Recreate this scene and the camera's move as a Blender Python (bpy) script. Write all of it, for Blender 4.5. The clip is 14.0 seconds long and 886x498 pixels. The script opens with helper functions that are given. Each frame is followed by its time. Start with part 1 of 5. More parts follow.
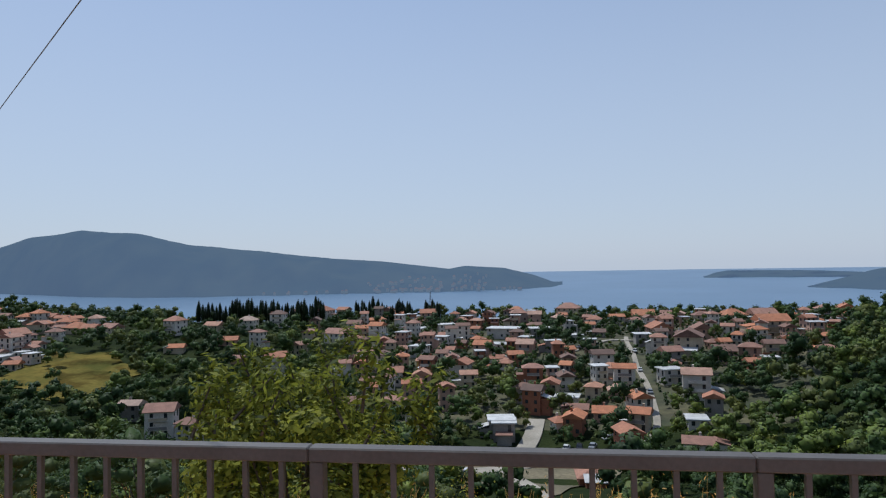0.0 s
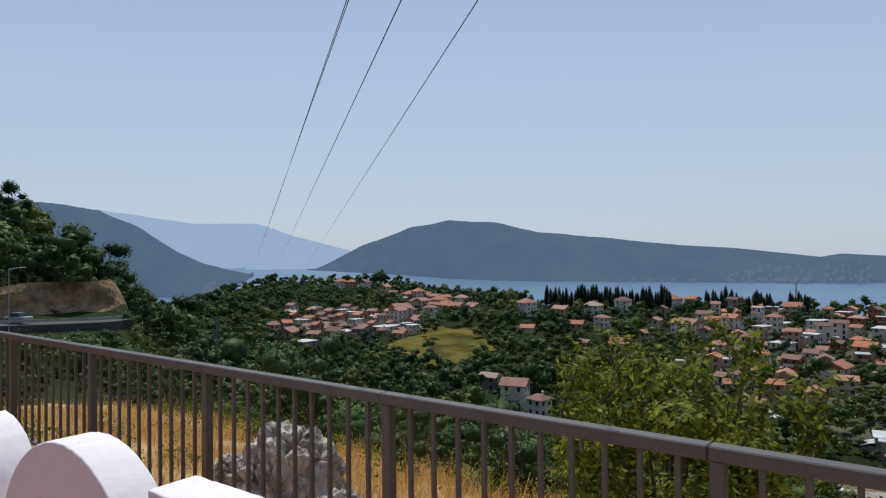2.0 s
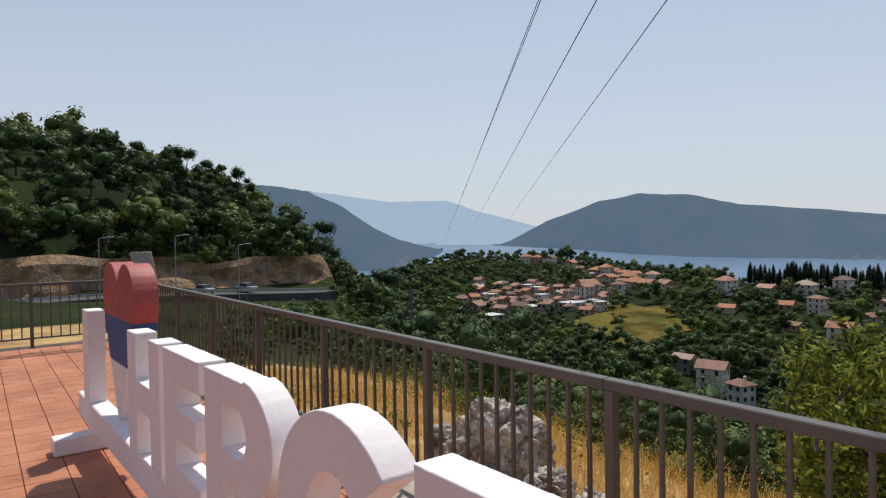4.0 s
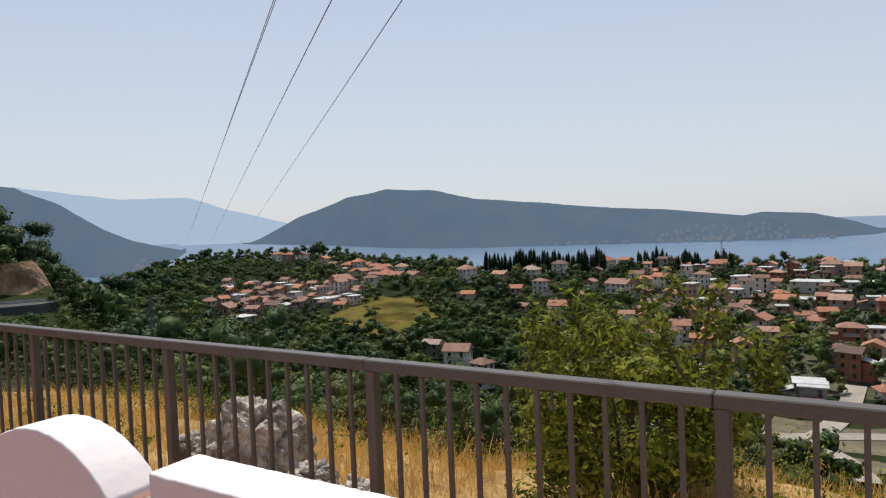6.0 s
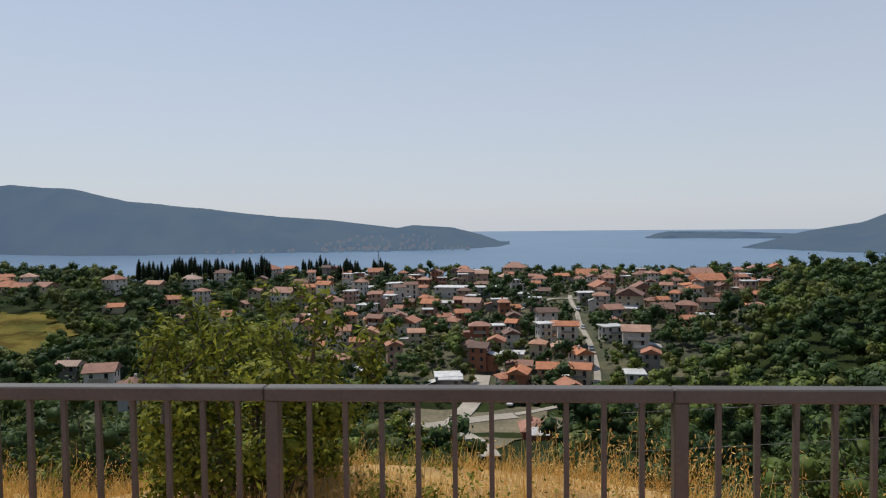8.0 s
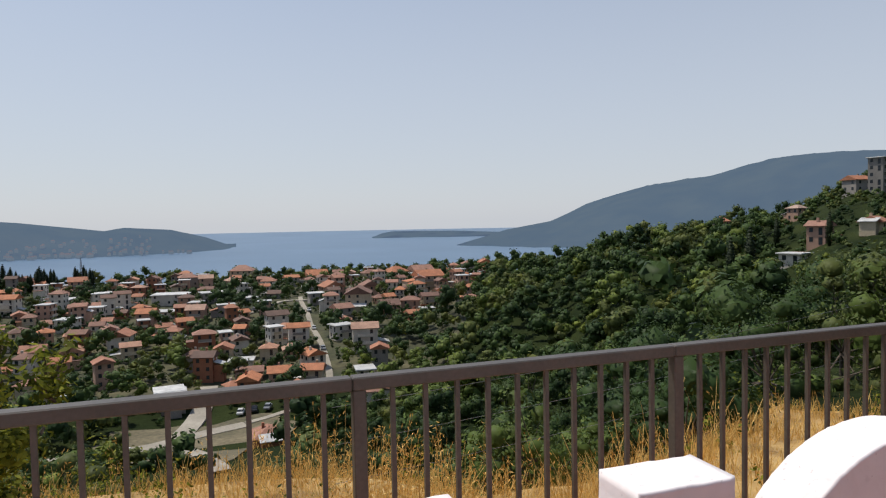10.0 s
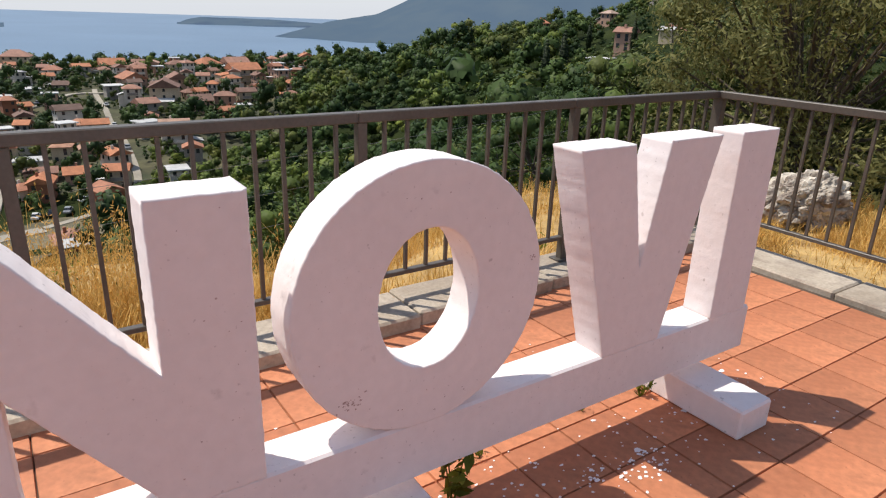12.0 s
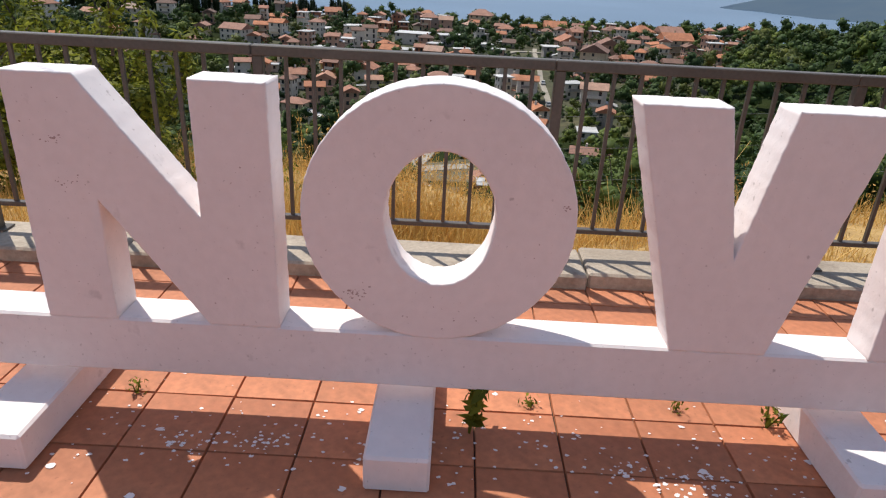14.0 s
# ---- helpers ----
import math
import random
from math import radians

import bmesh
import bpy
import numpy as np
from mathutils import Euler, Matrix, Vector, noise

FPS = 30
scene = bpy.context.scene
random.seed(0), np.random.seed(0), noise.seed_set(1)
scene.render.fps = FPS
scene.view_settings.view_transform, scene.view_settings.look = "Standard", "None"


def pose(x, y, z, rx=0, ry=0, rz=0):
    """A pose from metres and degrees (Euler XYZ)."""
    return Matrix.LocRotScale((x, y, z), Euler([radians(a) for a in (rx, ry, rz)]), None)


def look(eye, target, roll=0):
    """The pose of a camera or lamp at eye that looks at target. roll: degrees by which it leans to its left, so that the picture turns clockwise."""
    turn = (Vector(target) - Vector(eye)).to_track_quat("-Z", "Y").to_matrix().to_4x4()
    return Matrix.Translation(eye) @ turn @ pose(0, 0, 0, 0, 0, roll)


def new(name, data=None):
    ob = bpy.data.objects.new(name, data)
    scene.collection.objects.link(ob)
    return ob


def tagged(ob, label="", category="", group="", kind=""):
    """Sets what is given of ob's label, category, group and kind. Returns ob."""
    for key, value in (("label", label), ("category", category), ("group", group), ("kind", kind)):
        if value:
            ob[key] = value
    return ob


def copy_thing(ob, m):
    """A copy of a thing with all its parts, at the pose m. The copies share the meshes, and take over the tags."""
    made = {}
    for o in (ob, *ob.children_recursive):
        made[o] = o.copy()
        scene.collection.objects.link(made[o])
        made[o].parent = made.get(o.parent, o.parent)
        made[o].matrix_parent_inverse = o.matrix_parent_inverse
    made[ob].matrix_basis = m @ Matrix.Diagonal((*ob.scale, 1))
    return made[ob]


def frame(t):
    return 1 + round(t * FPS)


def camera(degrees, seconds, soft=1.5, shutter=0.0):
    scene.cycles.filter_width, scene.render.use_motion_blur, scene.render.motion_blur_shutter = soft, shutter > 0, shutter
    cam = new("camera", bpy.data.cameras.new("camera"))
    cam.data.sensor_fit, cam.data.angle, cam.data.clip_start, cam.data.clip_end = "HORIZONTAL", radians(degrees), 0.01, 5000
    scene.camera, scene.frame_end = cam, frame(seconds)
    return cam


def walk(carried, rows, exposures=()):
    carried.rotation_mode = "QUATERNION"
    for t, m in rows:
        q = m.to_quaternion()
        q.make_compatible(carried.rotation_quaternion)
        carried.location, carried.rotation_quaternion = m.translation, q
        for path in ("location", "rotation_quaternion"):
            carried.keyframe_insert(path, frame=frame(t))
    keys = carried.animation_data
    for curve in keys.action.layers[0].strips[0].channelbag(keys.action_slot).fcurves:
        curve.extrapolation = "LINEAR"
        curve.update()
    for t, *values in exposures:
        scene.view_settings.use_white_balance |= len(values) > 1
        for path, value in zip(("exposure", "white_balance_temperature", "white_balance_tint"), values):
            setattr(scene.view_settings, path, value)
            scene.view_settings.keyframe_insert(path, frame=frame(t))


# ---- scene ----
cam = camera(68.12, 14.0, soft=1.2)
def head(x, y, z, yaw, pitch, roll):
    """A camera pose: yaw to the right of the y axis, pitch up, roll, in degrees."""
    return pose(x, y, z, 0, 0, -yaw) @ pose(0, 0, 0, 90 + pitch) @ pose(0, 0, 0, 0, 0, roll)

walk(cam, [
    (0, head(4.534, -0.788, 1.714, -8.82, 1.46, -1.04)),
    (0.5, head(4.402, -0.859, 1.707, -16.02, 0.90, -0.90)),
    (1, head(4.416, -0.819, 1.710, -23.62, 1.23, -1.04)),
    (1.5, head(4.422, -0.846, 1.715, -30.97, 0.76, -0.97)),
    (2, head(4.378, -0.854, 1.727, -38.25, 0.69, -0.57)),
    (2.5, head(4.326, -0.879, 1.718, -44.32, 0.57, -0.95)),
    (3, head(4.260, -0.906, 1.707, -49.45, 0.30, -0.30)),
    (3.2, head(4.274, -0.936, 1.719, -50.61, 0.73, -0.48)),
    (4.2, head(4.250, -0.970, 1.770, -54.60, -1.60, -0.90)),
    (5.3, head(4.123, -0.966, 1.681, -48.25, -4.27, -1.60)),
    (5.5, head(4.115, -0.929, 1.676, -44.13, -3.89, -2.81)),
    (6, head(4.150, -0.871, 1.687, -32.99, -2.19, -2.29)),
    (6.5, head(4.226, -0.853, 1.675, -23.04, -1.88, -2.14)),
    (7, head(4.318, -0.852, 1.681, -16.85, -1.78, -1.45)),
    (7.5, head(4.433, -0.889, 1.678, -10.18, -2.03, -1.00)),
    (8, head(4.548, -0.915, 1.682, -4.36, -2.16, -0.62)),
    (8.4, head(4.614, -0.927, 1.680, 3.13, -2.42, -0.08)),
    (8.5, head(4.631, -0.931, 1.679, 4.92, -2.19, 0.36)),
    (8.7, head(4.663, -0.938, 1.679, 7.80, -2.10, 0.17)),
    (10.8, head(4.754, -1.062, 1.651, 27.89, -3.96, -0.00)),
    (11, head(4.781, -1.095, 1.639, 30.55, -6.52, 0.50)),
    (11.5, head(4.951, -1.234, 1.593, 31.81, -12.95, -0.10)),
    (12, head(5.208, -1.399, 1.549, 34.44, -19.67, 2.00)),
    (12.5, head(5.467, -1.439, 1.503, 32.24, -20.85, 1.60)),
    (13, head(5.713, -1.487, 1.494, 20.06, -24.20, -1.50)),
    (13.5, head(6.045, -1.604, 1.495, 13.42, -24.89, 0.00)),
    (14, head(6.161, -1.803, 1.496, -0.47, -23.55, 3.00)),
], exposures=[(0, -.28, 5800, 8), (1.5, -.28, 5950, 8), (3.2, -.22, 6250, 8), (5.3, 0, 6800, 10), (6.5, -.05, 6600, 10), (8.5, -.2, 6500, 10), (11, 0, 6650, 10), (12, .2, 6600, 10), (13, .25, 6600, 10), (14, .1, 6500, 10)])

# ---- world, sun ----
SUN_EL, SUN_AZ = radians(62.9), radians(-40.2)      # azimuth from the y axis towards x
world = bpy.data.worlds.new("sky")
scene.world = world
world.use_nodes = True
wn = world.node_tree.nodes
sky = wn.new("ShaderNodeTexSky")
sky.sky_type, sky.sun_disc = "NISHITA", False
sky.sun_elevation, sky.sun_rotation = SUN_EL, SUN_AZ % (2 * math.pi)
sky.altitude, sky.air_density, sky.dust_density, sky.ozone_density = 0, 1.0, 0.6, 2.0
wn["Background"].inputs["Strength"].default_value = 0.13
haze = wn.new("ShaderNodeMix")                 # the pale summer haze in front of the clear sky
haze.data_type = "RGBA"
up = wn.new("ShaderNodeSeparateXYZ")
thin = wn.new("ShaderNodeMapRange")            # thickest at the horizon, gone towards the zenith
thin.interpolation_type = "SMOOTHSTEP"
thin.inputs["From Min"].default_value, thin.inputs["From Max"].default_value = -0.05, 0.9
thin.inputs["To Min"].default_value, thin.inputs["To Max"].default_value = 0.84, 0.0
wc = wn.new("ShaderNodeTexCoord")
world.node_tree.links.new(wc.outputs["Generated"], up.inputs[0])
world.node_tree.links.new(up.outputs["Z"], thin.inputs["Value"])
world.node_tree.links.new(thin.outputs[0], haze.inputs[0])
haze.inputs[7].default_value = (4.85, 5.2, 5.85, 1)
world.node_tree.links.new(sky.outputs[0], haze.inputs[6])
world.node_tree.links.new(haze.outputs[2], wn["Background"].inputs["Color"])
sun = new("sun", bpy.data.lights.new("sun", "SUN"))
sun.data.energy, sun.data.angle, sun.data.color = 4.2, radians(0.6), (1.0, 0.95, 0.86)
towards = Vector((math.sin(SUN_AZ) * math.cos(SUN_EL), math.cos(SUN_AZ) * math.cos(SUN_EL), math.sin(SUN_EL)))
sun.matrix_world = look(towards * 50, (0, 0, 0))
scene.view_settings.exposure = 0.0

# ---- materials ----
def nodes_of(name):
    m = bpy.data.materials.new(name)
    m.use_nodes = True
    n = m.node_tree.nodes
    return m, n, m.node_tree.links, n["Principled BSDF"]


def noise_node(n, l, scale, detail=4, where="Object"):
    tc = n.new("ShaderNodeTexCoord")
    t = n.new("ShaderNodeTexNoise")
    t.inputs["Scale"].default_value, t.inputs["Detail"].default_value = scale, detail
    l.new(tc.outputs[where], t.inputs["Vector"])
    return t


def ramp(n, l, src, stops):
    r = n.new("ShaderNodeValToRGB")
    while len(r.color_ramp.elements) < len(stops):
        r.color_ramp.elements.new(0.5)
    for e, (p, c) in zip(r.color_ramp.elements, stops):
        e.position, e.color = p, (*c, 1)
    l.new(src, r.inputs["Fac"])
    return r


def mix(n, l, fac, a, b, how="MIX"):
    x = n.new("ShaderNodeMix")
    x.data_type, x.blend_type = "RGBA", how
    for sock, v in ((x.inputs[0], fac), (x.inputs[6], a), (x.inputs[7], b)):
        if isinstance(v, bpy.types.NodeSocket):
            l.new(v, sock)
        elif isinstance(v, tuple):
            sock.default_value = (*v, 1)
        else:
            sock.default_value = v
    return x.outputs[2]


def bump(n, l, b, src, strength, distance):
    k = n.new("ShaderNodeBump")
    k.inputs["Strength"].default_value, k.inputs["Distance"].default_value = strength, distance
    l.new(src, k.inputs["Height"])
    l.new(k.outputs[0], b.inputs["Normal"])


def plain(name, dark, light, scale, rough=0.8, metal=0.0, fine=None, relief=0.3, depth=0.004, per=0.0, island=0.0, grain=0.16):
    """A surface whose colour wanders between two tones at two scales, with fine relief; per: how much it differs from object to object."""
    m, n, l, b = nodes_of(name)
    big = noise_node(n, l, scale)
    small = noise_node(n, l, fine or scale * 9, 6)
    c = ramp(n, l, big.outputs["Fac"], [(0.32, dark), (0.68, light)]).outputs[0]
    s = ramp(n, l, small.outputs["Fac"], [(0.3, (1 - grain,) * 3), (0.7, (1 + grain * 0.7,) * 3)]).outputs[0]
    c = mix(n, l, 1.0, c, s, "MULTIPLY")
    for amount, kind, out in ((per, "ShaderNodeObjectInfo", "Random"), (island, "ShaderNodeNewGeometry", "Random Per Island")):
        if amount:
            o = n.new(kind)
            v = ramp(n, l, o.outputs[out], [(0, (1 - amount,) * 3), (1, (1 + amount,) * 3)]).outputs[0]
            c = mix(n, l, 1.0, c, v, "MULTIPLY")
    l.new(c, b.inputs["Base Color"])
    b.inputs["Roughness"].default_value, b.inputs["Metallic"].default_value = rough, metal
    if relief:
        bump(n, l, b, small.outputs["Fac"], relief, depth)
    return m


def far_land(name, dark, light, haze_glow, amount):
    """Distant wooded slopes of the backdrop; the sea haze is painted on as bluish glow."""
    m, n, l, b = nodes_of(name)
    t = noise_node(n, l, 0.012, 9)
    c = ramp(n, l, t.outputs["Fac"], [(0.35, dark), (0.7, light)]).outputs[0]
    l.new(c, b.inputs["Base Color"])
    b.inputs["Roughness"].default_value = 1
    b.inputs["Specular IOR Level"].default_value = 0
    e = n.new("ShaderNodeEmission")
    e.inputs["Color"].default_value = (*haze_glow, 1)
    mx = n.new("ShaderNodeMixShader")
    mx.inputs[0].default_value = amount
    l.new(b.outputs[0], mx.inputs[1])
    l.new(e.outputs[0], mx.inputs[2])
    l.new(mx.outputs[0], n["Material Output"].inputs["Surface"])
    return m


def leaf_mat(name, dark, light, clear=0.3, drift=0.0):
    """Leaves: tone by blade and by thing; drift: how fast it also wanders over a wood."""
    m, n, l, b = nodes_of(name)
    g = n.new("ShaderNodeNewGeometry")
    o = n.new("ShaderNodeObjectInfo")
    if drift:
        c = ramp(n, l, noise_node(n, l, 1.1, 6).outputs["Fac"], [(0.36, dark), (0.64, light)]).outputs[0]
    else:
        c = ramp(n, l, g.outputs["Random Per Island"], [(0.0, dark), (1.0, light)]).outputs[0]
    v = ramp(n, l, o.outputs["Random"], [(0, (0.75, 0.8, 0.8)), (1, (1.2, 1.15, 1.05))]).outputs[0]
    c = mix(n, l, 1.0, c, v, "MULTIPLY")
    if drift:
        big = noise_node(n, l, drift, 2)
        v = ramp(n, l, big.outputs["Fac"], [(0.34, (0.62, 0.70, 0.72)), (0.52, (1, 1, 1)), (0.68, (1.42, 1.28, 1.0))]).outputs[0]
        c = mix(n, l, 1.0, c, v, "MULTIPLY")
    l.new(c, b.inputs["Base Color"])
    b.inputs["Roughness"].default_value = 0.55
    b.inputs["Specular IOR Level"].default_value = 0.12
    tr = n.new("ShaderNodeBsdfTranslucent")
    l.new(c, tr.inputs["Color"])
    mx = n.new("ShaderNodeMixShader")
    mx.inputs[0].default_value = clear
    l.new(b.outputs[0], mx.inputs[1])
    l.new(tr.outputs[0], mx.inputs[2])
    l.new(mx.outputs[0], n["Material Output"].inputs["Surface"])
    return m


M_METAL = plain("brown_grey_paint", (0.074, 0.062, 0.050), (0.102, 0.086, 0.071), 3, 0.45, 0.0, 60, 0.15, 0.001)
M_WHITE = plain("white_masonry_paint", (0.82, 0.745, 0.73), (0.86, 0.79, 0.775), 2.0, 0.85, 0.0, 26, 0.6, 0.004, grain=0.03)


def stain(m, scale, low, high, amount):
    """Sparse darker blots and chips in a paint."""
    n, l = m.node_tree.nodes, m.node_tree.links
    b = n["Principled BSDF"]
    src = b.inputs["Base Color"].links[0].from_socket
    t = noise_node(n, l, scale, 7)
    f = ramp(n, l, t.outputs["Fac"], [(low, (1, 1, 1)), (high, (1 - amount, 1 - amount * 1.08, 1 - amount * 1.1))]).outputs[0]
    l.new(mix(n, l, 1.0, src, f, "MULTIPLY"), b.inputs["Base Color"])


stain(M_WHITE, 9, 0.66, 0.74, 0.22)
stain(M_WHITE, 28, 0.70, 0.76, 0.30)
stain(M_WHITE, 75, 0.66, 0.72, 0.22)
M_RED = plain("red_paint", (0.34, 0.055, 0.05), (0.44, 0.085, 0.075), 5, 0.6, 0.0, 40, 0.4, 0.004)
M_BLUE = plain("blue_paint", (0.015, 0.06, 0.20), (0.025, 0.085, 0.26), 5, 0.6, 0.0, 40, 0.4, 0.004)
M_TILE = plain("terracotta_tile", (0.38, 0.128, 0.058), (0.56, 0.218, 0.105), 1.6, 0.7, 0.0, 30, 0.25, 0.002, per=0.13)
stain(M_TILE, 5, 0.55, 0.75, 0.30)
stain(M_TILE, 40, 0.64, 0.72, 0.25)
M_GROUT = plain("dark_grout", (0.05, 0.035, 0.025), (0.12, 0.085, 0.06), 3, 0.95)
M_KERB = plain("worn_concrete", (0.31, 0.25, 0.19), (0.48, 0.41, 0.33), 3, 0.9, 0.0, 50, 0.6, 0.004, per=0.08)
stain(M_KERB, 6, 0.5, 0.7, 0.4)
M_ROCK = plain("limestone", (0.37, 0.32, 0.26), (0.76, 0.69, 0.58), 3.5, 0.95, 0.0, 14, 1.0, 0.03)
stain(M_ROCK, 5, 0.48, 0.62, 0.55)
stain(M_ROCK, 17, 0.52, 0.62, 0.4)
M_DRY = plain("dry_earth", (0.36, 0.215, 0.07), (0.54, 0.36, 0.14), 0.8, 0.95, 0.0, 20, 0.8, 0.02)
stain(M_DRY, 2.2, 0.45, 0.7, 0.45)
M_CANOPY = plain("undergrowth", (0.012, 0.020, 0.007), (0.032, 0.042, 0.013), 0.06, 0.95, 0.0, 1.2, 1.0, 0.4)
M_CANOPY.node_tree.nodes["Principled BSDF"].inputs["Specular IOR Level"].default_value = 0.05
M_GARDEN = plain("garden_ground", (0.025, 0.035, 0.012), (0.095, 0.085, 0.04), 0.05, 0.95, 0.0, 0.35, 0.8, 0.2, grain=0.4)
M_FIELD = plain("dry_meadow", (0.085, 0.085, 0.022), (0.20, 0.15, 0.038), 0.06, 0.95, 0.0, 0.6, 0.5, 0.1)
M_FIELD.node_tree.nodes["Principled BSDF"].inputs["Specular IOR Level"].default_value = 0.02
stain(M_FIELD, 0.09, 0.48, 0.62, 0.45)
M_WASTE = plain("dusty_waste_ground", (0.075, 0.068, 0.036), (0.175, 0.145, 0.085), 0.08, 0.95, 0.0, 0.9, 0.5, 0.1, grain=0.35)
M_ROAD = plain("pale_gravel_road", (0.25, 0.225, 0.18), (0.38, 0.34, 0.28), 0.1, 0.95, 0.0, 2, 0.3, 0.05)
M_ASPHALT = plain("asphalt", (0.05, 0.05, 0.05), (0.075, 0.075, 0.072), 0.5, 0.9, 0.0, 30, 0.3, 0.005)
M_WALLS = [plain("render_" + k, tuple(0.85 * v for v in c), tuple(1.05 * v for v in c), 0.4, 0.9, 0.0, 4, 0.2, 0.01, per=0.12) for k, c in
           (("white", (0.66, 0.60, 0.52)), ("cream", (0.52, 0.42, 0.29)), ("pink", (0.47, 0.29, 0.21)), ("grey", (0.30, 0.27, 0.24)), ("ochre", (0.60, 0.40, 0.13)), ("raw_brick", (0.33, 0.13, 0.07)))]


def roof_mat():
    """Old and new clay roofs: each roof has its own age, from brown and grey-pink to fresh orange."""
    m = plain("clay_roof_tiles", (0.72, 0.72, 0.72), (1.05, 1.05, 1.05), 0.5, 0.85, 0.0, 6, 0.5, 0.05, grain=0.25)
    n, l = m.node_tree.nodes, m.node_tree.links
    b = n["Principled BSDF"]
    src = b.inputs["Base Color"].links[0].from_socket
    o = n.new("ShaderNodeObjectInfo")
    age = ramp(n, l, o.outputs["Random"], [(0, (0.14, 0.085, 0.065)), (0.25, (0.26, 0.135, 0.095)), (0.5, (0.36, 0.19, 0.135)), (0.72, (0.40, 0.165, 0.09)), (0.9, (0.50, 0.19, 0.085)), (1, (0.42, 0.30, 0.235))]).outputs[0]
    l.new(mix(n, l, 1.0, src, age, "MULTIPLY"), b.inputs["Base Color"])
    return m


M_ROOF = roof_mat()
M_ROOF_GREY = plain("pale_sheet_roof", (0.38, 0.38, 0.37), (0.58, 0.57, 0.55), 0.5, 0.6, 0.0, 6, 0.3, 0.03, per=0.12)
M_PANE = plain("dark_window", (0.02, 0.025, 0.03), (0.05, 0.055, 0.06), 1, 0.15, 0.0, 8, 0, 0)
M_BARK = plain("bark", (0.07, 0.055, 0.04), (0.14, 0.11, 0.085), 6, 0.95, 0.0, 40, 0.8, 0.01)
M_LEAF = leaf_mat("olive_green_leaves", (0.040, 0.060, 0.010), (0.31, 0.325, 0.045), 0.45)
M_WOODS = [leaf_mat(k + "_wood_leaves", tuple(.62 * v for v in c), tuple(1.3 * v for v in c), 0.2, 0.13) for k, c in
           (("dark", (0.040, 0.070, 0.026)), ("mid", (0.060, 0.098, 0.030)), ("olive", (0.096, 0.118, 0.036)), ("bright", (0.110, 0.150, 0.036)))]
M_LEAF_GREY = leaf_mat("grey_green_leaves", (0.13, 0.125, 0.036), (0.42, 0.38, 0.15), 0.45)
M_LEAF_DARK = leaf_mat("cypress_leaves", (0.010, 0.018, 0.008), (0.03, 0.045, 0.018), 0.1)
M_STRAW = leaf_mat("straw", (0.52, 0.275, 0.06), (0.86, 0.575, 0.21), 0.3)
M_WIRE = plain("cable", (0.13, 0.13, 0.13), (0.18, 0.18, 0.18), 3, 0.6)
# the third colour and last number paint glowing haze into each material
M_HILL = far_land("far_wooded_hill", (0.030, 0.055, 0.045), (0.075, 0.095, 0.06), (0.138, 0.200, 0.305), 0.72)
M_HILL_FAR = far_land("hazed_far_mountain", (0.06, 0.09, 0.09), (0.09, 0.12, 0.11), (0.42, 0.54, 0.70), 0.92)
M_SHORE = far_land("hazed_far_houses", (0.30, 0.28, 0.25), (0.4, 0.37, 0.33), (0.17, 0.225, 0.30), 0.74)
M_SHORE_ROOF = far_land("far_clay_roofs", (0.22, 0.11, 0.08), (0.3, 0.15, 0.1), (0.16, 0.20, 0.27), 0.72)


def sea_mat():
    m, n, l, b = nodes_of("sea_water")
    t = noise_node(n, l, 0.004, 6)
    c = ramp(n, l, t.outputs["Fac"], [(0.35, (0.075, 0.14, 0.225)), (0.7, (0.10, 0.175, 0.27))]).outputs[0]
    l.new(c, b.inputs["Base Color"])
    b.inputs["Roughness"].default_value = 0.35
    b.inputs["IOR"].default_value = 1.33
    w = noise_node(n, l, 0.12, 8)
    bump(n, l, b, w.outputs["Fac"], 0.5, 1.2)
    return m


M_SEA = sea_mat()

# ---- helpers of the builder ----
def mesh_from(name, verts, faces, material, smooth=False):
    me = bpy.data.meshes.new(name)
    me.from_pydata(verts, [], faces)
    me.materials.append(material)
    if smooth:
        me.polygons.foreach_set("use_smooth", [True] * len(me.polygons))
    me.update()
    return me


def part(name, bm, material, parent=None, label="", smooth=False):
    me = bpy.data.meshes.new(name)
    bm.normal_update()
    bm.to_mesh(me)
    bm.free()
    me.materials.append(material)
    if smooth:
        me.polygons.foreach_set("use_smooth", [True] * len(me.polygons))
    ob = new(name, me)
    ob.parent = parent
    return tagged(ob, label)


def box(bm, x0, x1, y0, y1, z0, z1, bevel=0.0):
    r = bmesh.ops.create_cube(bm, size=1)
    bmesh.ops.transform(bm, matrix=Matrix.Translation(((x0 + x1) / 2, (y0 + y1) / 2, (z0 + z1) / 2)) @ Matrix.Diagonal((x1 - x0, y1 - y0, z1 - z0, 1)), verts=r["verts"])
    if bevel:
        edges = list({e for v in r["verts"] for e in v.link_edges})
        bmesh.ops.bevel(bm, geom=edges, offset=bevel, segments=1, affect="EDGES")
    return bm


def boxed(*a, **k):
    return box(bmesh.new(), *a, **k)


EYE = Vector((4.4, 0.0, 1.70))
SEA_Z = -55.0


def from_eye(az, r, z=None, elev=None):
    """A place by its bearing from the terrace, its distance and its height or its elevation."""
    a = radians(az)
    if z is None:
        z = EYE.z + r * math.tan(radians(elev))
    return Vector((EYE.x + r * math.sin(a), EYE.y + r * math.cos(a), z))


# ---- ground: height along bearings from the terrace ----
RADII = (0, 6, 15, 40, 80, 122, 128, 150, 200, 260, 330, 430, 560, 750)
SLOPES = []


